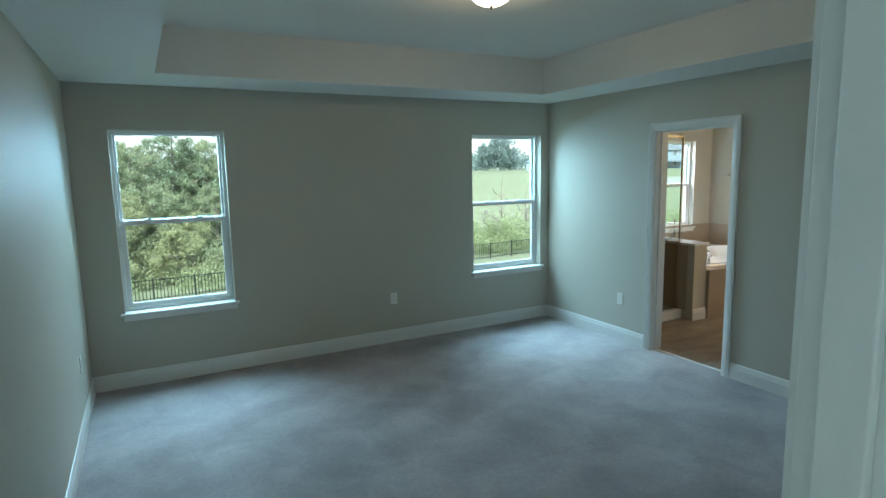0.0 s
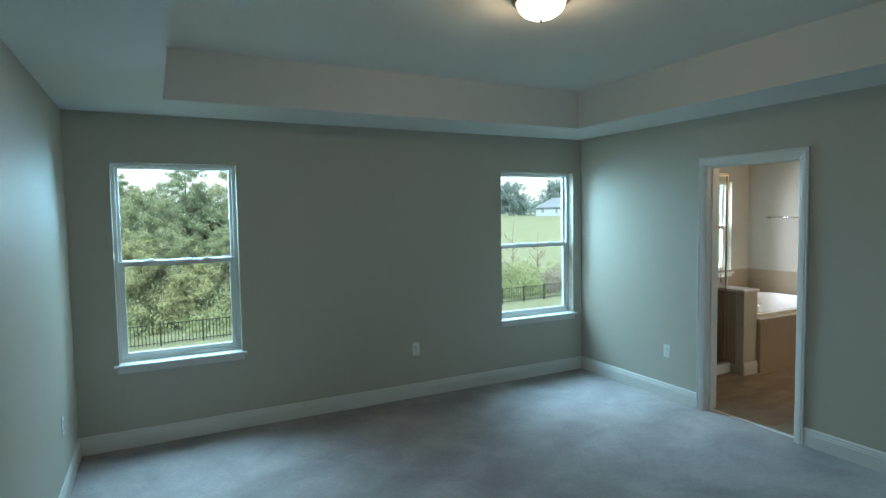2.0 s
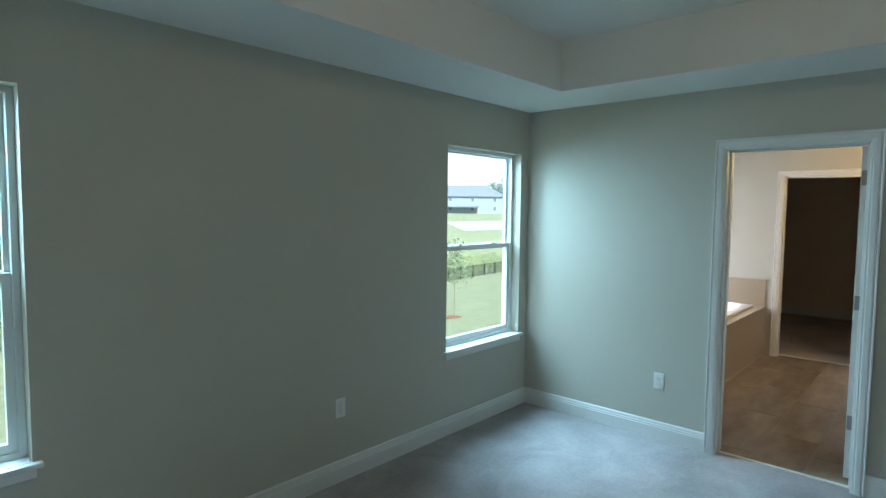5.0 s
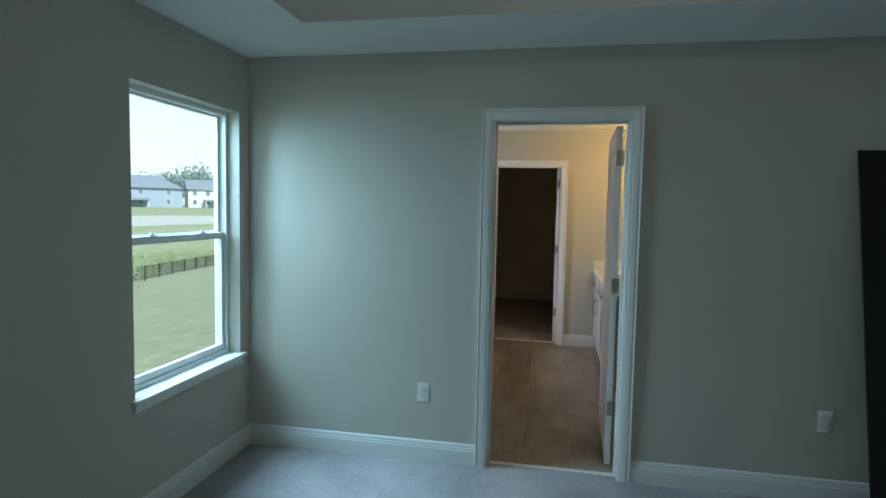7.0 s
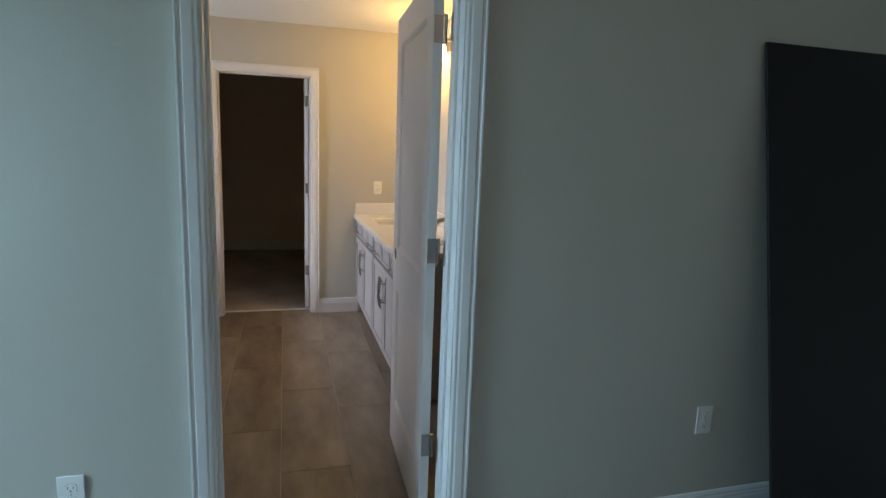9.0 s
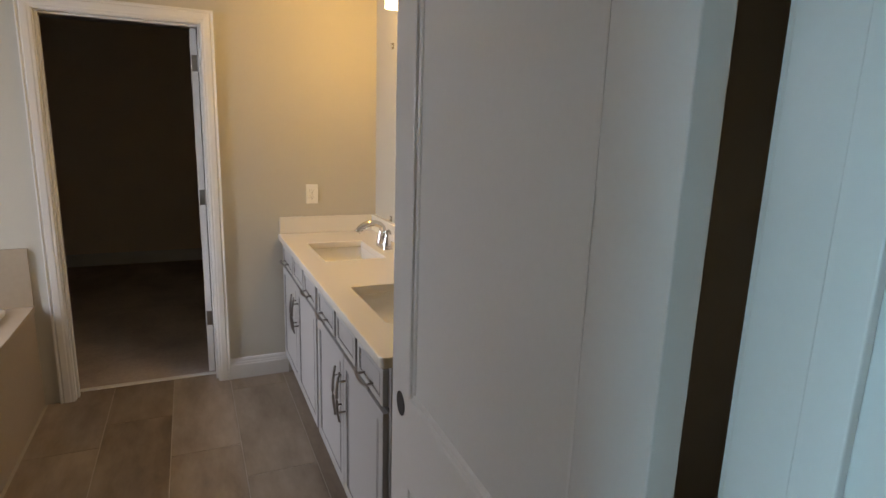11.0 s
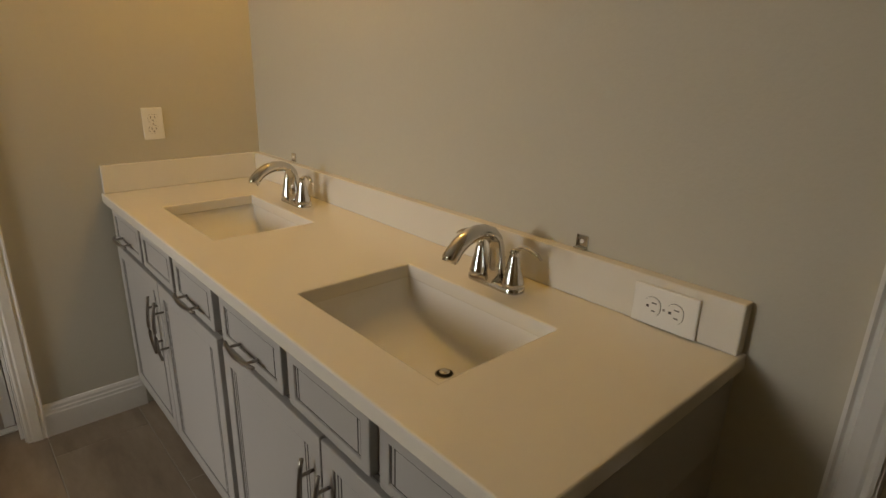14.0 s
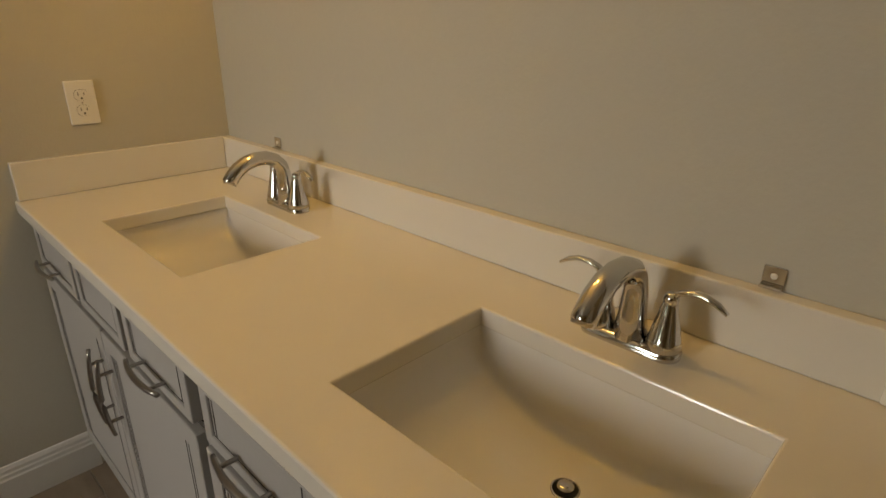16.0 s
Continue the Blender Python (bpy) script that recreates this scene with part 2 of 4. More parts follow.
STUCCO_WHITE = material("white_siding", (0.55, 0.57, 0.60), 0.8, vary=0.04)
SHINGLE = material("grey_shingle", (0.15, 0.18, 0.22), 0.9, vary=0.15, fine=20)
DARKPANE = material("dark_pane", (0.14, 0.17, 0.20), 0.1, vary=0.05)
# fourth leaf colour is blue green with distance haze mixed in
LEAVES = [leaf_material("leaves_" + n, a, b) for n, a, b in (("olive", (0.19, 0.235, 0.155), (0.37, 0.42, 0.27)), ("green", (0.16, 0.22, 0.155), (0.31, 0.385, 0.25)), ("yellow", (0.23, 0.26, 0.15), (0.44, 0.46, 0.27)), ("blue_green_haze", (0.16, 0.235, 0.235), (0.28, 0.36, 0.35)), ("rosy", (0.27, 0.25, 0.235), (0.40, 0.375, 0.35)))]
DRYGRASS = leaf_material("dry_grass", (0.22, 0.28, 0.15), (0.44, 0.50, 0.30))
GLASS = glass_material("window_glass", (0.90, 0.985, 0.99))
SHOWER_GLASS = glass_material("shower_glass", (0.96, 0.98, 0.97))
LAMP_GLASS = glow_material("lit_frosted_glass", (1.0, 0.86, 0.62), 5.0)
SHADE_GLASS = glow_material("lit_shade_glass", (1.0, 0.74, 0.42), 6.0)

# ---- shapes ----


def add_to(ob, bm, mat, smooth=False):
    bmesh.ops.recalc_face_normals(bm, faces=bm.faces[:])
    for f in bm.faces:
        f.smooth = smooth
    me = bpy.data.meshes.new(ob)
    bm.to_mesh(me)
    bm.free()
    me.materials.append(mat)
    return me


def part(name, bm, mat, parent=None, label="", smooth=False):
    ob = new(name, add_to(name, bm, mat, smooth))
    if parent is not None:
        ob.parent = parent
    if label:
        ob["label"] = label
    return ob


def thing(name, label, category, x=0, y=0, z=0, rz=0, group="", kind=""):
    ob = new(name)
    ob.matrix_world = pose(x, y, z, 0, 0, rz)
    return tagged(ob, label, category, group, kind)


def structure(name, bm, mat, label, category):
    return tagged(part(name, bm, mat), label, category, kind="structure")


def box(x0, x1, y0, y1, z0, z1, bevel=0.0, bm=None, seg=2):
    own = bmesh.new()
    r = bmesh.ops.create_cube(own, size=1)
    for v in r["verts"]:
        v.co = Vector(((x0 + x1) / 2 + v.co.x * (x1 - x0), (y0 + y1) / 2 + v.co.y * (y1 - y0), (z0 + z1) / 2 + v.co.z * (z1 - z0)))
    if bevel:
        bmesh.ops.bevel(own, geom=own.edges[:], offset=bevel, segments=seg, affect="EDGES", profile=0.5)
    if bm is None:
        return own
    return join(bm, own)


def join(bm, other):
    me = bpy.data.meshes.new("tmp")
    other.to_mesh(me)
    other.free()
    bm.from_mesh(me)
    bpy.data.meshes.remove(me)
    return bm


AXES = {"x": lambda u, v, d: (d, u, v), "y": lambda u, v, d: (u, d, v), "z": lambda u, v, d: (u, v, d)}


def slab(axis, us, vs, d0, d1, holes=(), bevel=0.0):
    """A plate at right angles to an axis, from d0 to d1 thick, with oblong holes (u0, u1, v0, v1)."""
    us = sorted({*us, *[h[0] for h in holes], *[h[1] for h in holes]})
    vs = sorted({*vs, *[h[2] for h in holes], *[h[3] for h in holes]})
    us = [u for u in us if us[0] <= u <= us[-1]]
    bm, at = bmesh.new(), AXES[axis]
    grid = {}

    def vert(i, j, d):
        if (i, j, d) not in grid:
            grid[i, j, d] = bm.verts.new(at(us[i], vs[j], d))
        return grid[i, j, d]

    def solid(i, j):
        if not (0 <= i < len(us) - 1 and 0 <= j < len(vs) - 1):
            return False
        u, v = (us[i] + us[i + 1]) / 2, (vs[j] + vs[j + 1]) / 2
        return not any(h[0] < u < h[1] and h[2] < v < h[3] for h in holes)

    for i in range(len(us) - 1):
        for j in range(len(vs) - 1):
            if not solid(i, j):
                continue
            for d in (d0, d1):
                bm.faces.new([vert(i, j, d), vert(i + 1, j, d), vert(i + 1, j + 1, d), vert(i, j + 1, d)])
            for (a, b), (di, dj) in ((((i, j), (i, j + 1)), (-1, 0)), (((i + 1, j), (i + 1, j + 1)), (1, 0)), (((i, j), (i + 1, j)), (0, -1)), (((i, j + 1), (i + 1, j + 1)), (0, 1))):
                if not solid(i + di, j + dj):
                    bm.faces.new([vert(*a, d0), vert(*b, d0), vert(*b, d1), vert(*a, d1)])
    bmesh.ops.recalc_face_normals(bm, faces=bm.faces[:])
    if bevel:
        edges = [e for e in bm.edges if len(e.link_faces) == 2 and e.calc_face_angle() > 1.0]
        bmesh.ops.bevel(bm, geom=edges, offset=bevel, segments=2, affect="EDGES", profile=0.5)
    return bm


def sweep(bm, profile, a, b, u, v, ma=0.0, mb=0.0):
    """A profile of (u, v) points drawn from a to b; ma, mb: mitre at the ends, as a share of u."""
    a, b, u, v = Vector(a), Vector(b), Vector(u), Vector(v)
    way = (b - a).normalized()
    rows = [[bm.verts.new(p + u * pu + v * pv + way * (m * pu)) for pu, pv in profile] for p, m in ((a, ma), (b, mb))]
    n = len(profile)
    for i in range(n):
        bm.faces.new([rows[0][i], rows[0][(i + 1) % n], rows[1][(i + 1) % n], rows[1][i]])
    bm.faces.new(rows[0])
    bm.faces.new(rows[1][::-1])
    return bm


def lathe(profile, seg=32, bm=None, at=(0, 0, 0)):
    """Turned shape from (radius, z) points."""
    bm = bm or bmesh.new()
    at = Vector(at)
    rings = []
    for r, z in profile:
        if r < 1e-6:
            rings.append([bm.verts.new(at + Vector((0, 0, z)))])
        else:
            rings.append([bm.verts.new(at + Vector((r * math.cos(k * math.tau / seg), r * math.sin(k * math.tau / seg), z))) for k in range(seg)])
    for a, b in zip(rings, rings[1:]):
        for k in range(seg):
            q = [a[k % len(a)], a[(k + 1) % len(a)], b[(k + 1) % len(b)], b[k % len(b)]]
            q = list(dict.fromkeys(q))
            if len(q) > 2:
                bm.faces.new(q)
    return bm


def tube(points, radii, seg=12, bm=None, flat=1.0):
    """A round bar along points, with a radius at each; flat squeezes it upwards."""
    bm = bm or bmesh.new()
    pts = [Vector(p) for p in points]
    rings = []
    for i, p in enumerate(pts):
        way = (pts[min(i + 1, len(pts) - 1)] - pts[max(i - 1, 0)]).normalized()
        side = way.cross(Vector((0, 0, 1)))
        if side.length < 1e-4:
            side = way.cross(Vector((0, 1, 0)))
        side.normalize()
        up = side.cross(way).normalized()
        r = radii[i] if isinstance(radii, (list, tuple)) else radii
        rings.append([bm.verts.new(p + side * (r * math.cos(k * math.tau / seg)) + up * (r * flat * math.sin(k * math.tau / seg))) for k in range(seg)])
    for a, b in zip(rings, rings[1:]):
        for k in range(seg):
            bm.faces.new([a[k], a[(k + 1) % seg], b[(k + 1) % seg], b[k]])
    bm.faces.new(rings[0])
    bm.faces.new(rings[-1][::-1])
    return bm


def arc(centre, r, a0, a1, n, plane="xz"):
    out = []
    for k in range(n + 1):
        a = radians(a0 + (a1 - a0) * k / n)
        c, s = r * math.cos(a), r * math.sin(a)
        out.append(Vector(centre) + (Vector((c, 0, s)) if plane == "xz" else Vector((0, c, s)) if plane == "yz" else Vector((c, s, 0))))
    return out


def rounded_ring(cx, cy, hx, hy, r, z, n=6):
    pts = []
    for sx, sy, a0 in ((1, 1, 0), (-1, 1, 90), (-1, -1, 180), (1, -1, 270)):
        for k in range(n + 1):
            a = radians(a0 + 90 * k / n)
            pts.append(Vector((cx + sx * (hx - r) + r * math.cos(a), cy + sy * (hy - r) + r * math.sin(a), z)))
    return pts


def loft(rings, bm=None, close=True):
    bm = bm or bmesh.new()
    vs = [[bm.verts.new(p) for p in ring] for ring in rings]
    n = len(vs[0])
    for a, b in zip(vs, vs[1:]):
        for k in range(n):
            bm.faces.new([a[k], a[(k + 1) % n], b[(k + 1) % n], b[k]])
    if close:
        bm.faces.new(vs[-1])
    return bm


# ---- plan ----
XW, XE, YS, YN = -0.66, 3.945, 0.305, 5.27      # bedroom
XB, XBE, YV, YB = 4.085, 7.238, 2.316, 5.62     # bathroom
XSTEP = 5.15                                    # where the outer wall steps out behind the tub
CEILING, TRAY = 2.445, 2.775
D1 = (2.983, 3.727, 2.040)                      # bedroom to bathroom
D2 = (3.300, 4.035, 2.040)                      # bathroom to closet
D0 = (-0.57, 0.212, 2.040)                      # entry
D3 = (4.19, 5.01, 2.040)                        # doorway beside the vanity
W1, W2, W3 = (-0.386, 0.470), (2.930, 3.835), (6.02, 6.88)
WZ = (0.62, 2.093)
WZ3 = (0.845, 2.06)

# ---- structure ----
structure("floor_bedroom", slab("z", (XW, XE), (YS, YN), -0.12, 0.0), CARPET, "grey beige cut pile carpet over the bedroom floor", "carpet floor")
structure("floor_hall", slab("z", (XW, 1.6), (-2.6, YS), -0.12, -0.002), CARPET, "grey beige carpet in the hall before the bedroom", "carpet floor")
structure("wall_north", slab("y", (XW - 0.14, XSTEP), (-0.12, 3.0), YN, YN + 0.16, [(*W1, *WZ), (*W2, *WZ)]), PAINT, "greige painted bedroom wall with two sash windows", "wall")
structure("wall_east", slab("x", (YS, YN), (-0.12, 3.0), XE, XB, [(D1[0] - 0.02, D1[1] + 0.02, -0.119, D1[2] + 0.02)]), PAINT, "greige painted wall between bedroom and bathroom", "wall")
structure("wall_south", slab("y", (XW, XE + 0.14), (-0.12, 3.0), YS - 0.115, YS, [(D0[0] - 0.02, D0[1] + 0.02, -0.119, D0[2] + 0.02)]), PAINT, "greige painted bedroom wall with the entry doorway", "wall")
structure("wall_west", slab("x", (-2.6, YN), (-0.12, 3.0), XW - 0.14, XW), PAINT, "greige painted bedroom side wall", "wall")
# opening here is added to let the hall lamp shine in
structure("wall_hall_east", slab("x", (-2.6, YS - 0.115), (-0.12, 3.0), 1.6, 1.72, [(-1.85, -0.75, 0.75, 2.05)]), PAINT, "greige painted hall wall", "wall")
structure("wall_hall_south", slab("y", (XW - 0.14, 1.72), (-0.12, 3.0), -2.72, -2.6), PAINT, "greige painted wall at the end of the hall", "wall")
structure("ceiling_hall", slab("z", (XW, 1.6), (-2.6, YS - 0.115), CEILING, CEILING + 0.1), CEIL, "flat white hall ceiling", "ceiling")
TR = (-0.037, 3.365, 0.93, 4.64)
structure("ceiling_bedroom", slab("z", (XW, XE), (YS, YN), CEILING, TRAY, [TR]), CEIL, "lower border of the white tray ceiling", "ceiling")
structure("ceiling_tray", slab("z", (XW, XE), (YS, YN), TRAY, TRAY + 0.1), CEIL, "raised middle of the white tray ceiling", "ceiling")
structure("floor_bathroom", slab("z", (XE + 0.06, XBE + 0.115), (YV, YB), -0.12, -0.002), GROUT, "grout bed under wood look floor tiles", "tile floor")
structure("wall_bath_north", slab("y", (XSTEP, XBE + 0.12), (-0.12, 3.0), YB, YB + 0.16, [(*W3, *WZ3)]), PAINT, "cream lit bathroom wall with a sash window over the tub", "wall")
structure("wall_bath_step", slab("x", (YN, YB), (-0.12, 3.0), XSTEP, XSTEP + 0.21), PAINT, "painted return wall between shower and tub", "wall")
structure("wall_bath_east", slab("x", (YV, YB), (-0.12, 3.0), XBE, XBE + 0.115, [(D2[0] - 0.02, D2[1] + 0.02, -0.119, D2[2] + 0.02)]), PAINT, "greige bathroom wall with the closet doorway", "wall")
structure("wall_vanity", slab("y", (XB, XBE + 0.115), (-0.12, 3.0), YV - 0.115, YV, [(D3[0] - 0.02, D3[1] + 0.02, -0.119, D3[2] + 0.02)]), PAINT, "greige bathroom wall behind the vanity", "wall")
structure("ceiling_bathroom", slab("z", (XB, XBE), (YV, YB), 2.45, 2.56), CEIL, "flat white bathroom ceiling", "ceiling")
# closet behind the second door
CX, CY0, CY1 = 10.6, 2.7, 4.8
structure("floor_closet", slab("z", (XBE + 0.115, CX), (CY0, CY1), -0.12, -0.003), RUST, "carpet on the dark closet floor", "carpet floor")
structure("wall_closet_east", slab("x", (CY0 - 0.1, CY1 + 0.1), (-0.12, 2.6), CX, CX + 0.1), CLOSET_LIFT, "painted end wall of the dark closet", "wall")
structure("wall_closet_south", slab("y", (XBE + 0.115, CX), (-0.12, 2.6), CY0 - 0.1, CY0), CLOSET_LIFT, "painted side wall of the dark closet", "wall")
structure("wall_closet_north", slab("y", (XBE + 0.115, CX), (-0.12, 2.6), CY1, CY1 + 0.1), CLOSET_LIFT, "painted side wall of the dark closet", "wall")
structure("ceiling_closet", slab("z", (XBE + 0.115, CX), (CY0, CY1), 2.46, 2.56), CEIL, "flat white closet ceiling", "ceiling")
# small dark room beside the vanity
structure("floor_water_closet", slab("z", (XB, 5.3), (0.7, YV), -0.12, -0.004), GROUT, "floor of the small dark room beside the vanity", "tile floor")
structure("wall_water_closet_south", slab("y", (XB, 5.4), (-0.12, 2.6), 0.6, 0.7), PAINT, "painted wall of the small dark room", "wall")
structure("wall_water_closet_east", slab("x", (0.7, YV - 0.115), (-0.12, 2.6), 5.3, 5.4), PAINT, "painted wall of the small dark room", "wall")
structure("ceiling_water_closet", slab("z", (XB, 5.3), (0.7, YV - 0.115), 2.46, 2.56), CEIL, "ceiling of the small dark room", "ceiling")

BASE = [(0, 0), (0.015, 0), (0.015, 0.088), (0.0125, 0.093), (0.0125, 0.103), (0.0095, 0.108), (0.0095, 0.118), (0.005, 0.128), (0, 0.130)]


def baseboard(a, b, out, label="white moulded baseboard along the wall"):
    bm = sweep(bmesh.new(), BASE, (*a, 0), (*b, 0), (*out, 0), (0, 0, 1))
    structure("baseboard", bm, TRIM, label, "baseboard")


CW = 0.066
for a, b, o in (((XW, YN), (XE, YN), (0, -1)), ((XE, YN - 0.015), (XE, D1[1] + CW), (-1, 0)), ((XE, D1[0] - CW), (XE, YS), (-1, 0)),
                ((XW, YS), (XW, YN - 0.015), (1, 0)), ((XE - 0.015, YS), (D0[1] + CW, YS), (0, 1)),
                ((XBE, D2[0] - CW), (XBE, YV + 0.57), (-1, 0)), ((5.27, YV), (D3[1] + CW, YV), (0, 1)), ((XB, D1[1] + CW), (XB, 4.30), (1, 0)), ((XB, D1[0] - CW), (XB, YV), (1, 0)),
                ((CX, CY0), (CX, CY1), (-1, 0)), ((XBE + 0.115, CY1), (CX, CY1), (0, -1)), ((XBE + 0.115, CY0), (CX, CY0), (0, 1)),
                ((5.15, 4.22), (5.36, 4.22), (0, -1))):
    baseboard(a, b, o)

CASING = [(0, 0), (0.000, 0.010), (0.006, 0.013), (0.014, 0.013), (0.020, 0.016), (0.046, 0.018), (0.050, 0.014), (0.055, 0.014), (0.060, 0.019), (0.066, 0.019), (0.066, 0)]


def casing(axis, plane, out, lo, hi, top, label):
    """Door trim of three mitred mouldings on one face of a wall."""
    at = AXES[axis]
    o = Vector(at(0, 0, out))
    root = thing("door_trim", label, "door trim", kind="structure")
    for a, b, u, ma, mb in ((at(lo, 0, plane), at(lo, top, plane), at(-1, 0, 0), 0, 1), (at(lo, top, plane), at(hi, top, plane), at(0, 1, 0), -1, 1), (at(hi, top, plane), at(hi, 0, plane), at(1, 0, 0), -1, 0)):
        part("moulding", sweep(bmesh.new(), CASING, a, b, u, o, ma, mb), TRIM, root)
    return root


def jamb(axis, d0, d1, lo, hi, top, stop):
    """Lining of a doorway with its stops; stop: the depth at which the stop lies."""
    root = thing("door_jamb", "white painted door lining with stops", "door jamb", kind="structure")
    part("side_lining", slab(axis, (lo - 0.019, lo), (0, top), d0, d1, bevel=0.001), TRIM, root)
    part("side_lining", slab(axis, (hi, hi + 0.019), (0, top), d0, d1, bevel=0.001), TRIM, root)
    part("head_lining", slab(axis, (lo - 0.019, hi + 0.019), (top, top + 0.019), d0, d1, bevel=0.001), TRIM, root)
    part("stop", slab(axis, (lo, lo + 0.011), (0, top), stop, stop + 0.034, bevel=0.002), TRIM, root)
    part("stop", slab(axis, (hi - 0.011, hi), (0, top), stop, stop + 0.034, bevel=0.002), TRIM, root)
    part("stop", slab(axis, (lo + 0.011, hi - 0.011), (top - 0.011, top), stop, stop + 0.034, bevel=0.002), TRIM, root)
    return root


E = 0.005
casing("x", XE, -1, D1[0] - E, D1[1] + E, D1[2] + E, "white moulded casing round the bathroom doorway")
casing("x", XB, 1, D1[0] - E, D1[1] + E, D1[2] + E, "white moulded casing on the bathroom side")
jamb("x", XE - 0.002, XB + 0.002, *D1, XE + 0.05)
casing("x", XBE, -1, D2[0] - E, D2[1] + E, D2[2] + E, "white moulded casing round the closet doorway")
jamb("x", XBE - 0.002, XBE + 0.117, *D2, XBE + 0.03)
casing("y", YS, 1, D0[0] - E, D0[1] + E, D0[2] + E, "white moulded casing round the entry doorway")
jamb("y", YS - 0.117, YS + 0.002, *D0, YS - 0.051)
casing("y", YV, 1, D3[0] - E, D3[1] + E, D3[2] + E, "white moulded casing beside the vanity")
jamb("y", YV - 0.117, YV + 0.002, *D3, YV - 0.09)
structure("carpet_strip", box(XE, XE + 0.05, D1[0], D1[1], -0.10, 0.0), CARPET, "carpet edge in the bathroom doorway", "carpet floor")
for a, b, c in ((XE + 0.05, D1, "bathroom"), (XBE + 0.108, D2, "closet")):
    structure("threshold", box(a, a + 0.032, b[0], b[1], -0.005, 0.006, 0.003), TRIM, "pale strip on the %s threshold" % c, "threshold")

# ---- windows ----


def sash_window(name, x, z, y0, label):
    """Single-hung vinyl window set back in its opening, with a wooden stool and apron."""
    (xa, xb), (za, zb) = x, z
    root = thing(name, label, "window", kind="structure")
    yf = y0 + 0.075
    f = 0.026
    part("window_frame", slab("y", (xa, xb), (za, zb), yf, y0 + 0.155, [(xa + f, xb - f, za + f, zb - f)], bevel=0.002), VINYL, root)
    mid = za + (zb - za) * 0.497
    # upper sash sits outside, lower sash inside
    up = part("upper_sash", slab("y", (xa + f, xb - f), (mid - 0.012, zb - f), yf + 0.042, yf + 0.066, [(xa + f + 0.02, xb - f - 0.02, mid + 0.022, zb - f - 0.012)], bevel=0.002), VINYL, root)
    lo = part("lower_sash", slab("y", (xa + f, xb - f), (za + f, mid + 0.016), yf + 0.010, yf + 0.036, [(xa + f + 0.034, xb - f - 0.034, za + f + 0.038, mid - 0.022)], bevel=0.002), VINYL, root)
    g = part("pane", slab("y", (xa + f + 0.018, xb - f - 0.018), (mid + 0.02, zb - f - 0.01), yf + 0.052, yf + 0.056), GLASS, up, "clear glass")
    h = part("pane", slab("y", (xa + f + 0.032, xb - f - 0.032), (za + f + 0.036, mid - 0.02), yf + 0.021, yf + 0.025), GLASS, lo, "clear glass")
    for o in (g, h):
        o.visible_shadow = False
    for k in (0.27, 0.73):
        lx = xa + (xb - xa) * k
        b = box(lx - 0.028, lx + 0.028, yf + 0.004, yf + 0.034, mid + 0.016, mid + 0.024, 0.003)
        box(lx - 0.012, lx + 0.018, yf + 0.010, yf + 0.022, mid + 0.024, mid + 0.032, 0.003, b)
        part("sash_lock", b, VINYL, lo)
    part("sill_track", box(xa + f, xb - f, yf + 0.037, yf + 0.075, za + 0.004, za + f + 0.012, 0.002), VINYL, root)
    part("window_stool", box(xa - 0.032, xb + 0.032, y0 - 0.034, y0 - 0.0005, za - 0.024, za, 0.005), TRIM, root)
    part("inner_sill", box(xa, xb, y0 - 0.002, yf + 0.01, za - 0.022, za + 0.001, 0.001), TRIM, root)
    part("apron", box(xa - 0.012, xb + 0.012, y0 - 0.014, y0 - 0.0005, za - 0.066, za - 0.025, 0.004), TRIM, root)
    return root


sash_window("window_1", W1, WZ, YN, "white single hung window looking onto trees")
sash_window("window_2", W2, WZ, YN, "white single hung window looking onto lawn and houses")
sash_window("window_3", W3, WZ3, YB, "white single hung window above the bathtub")

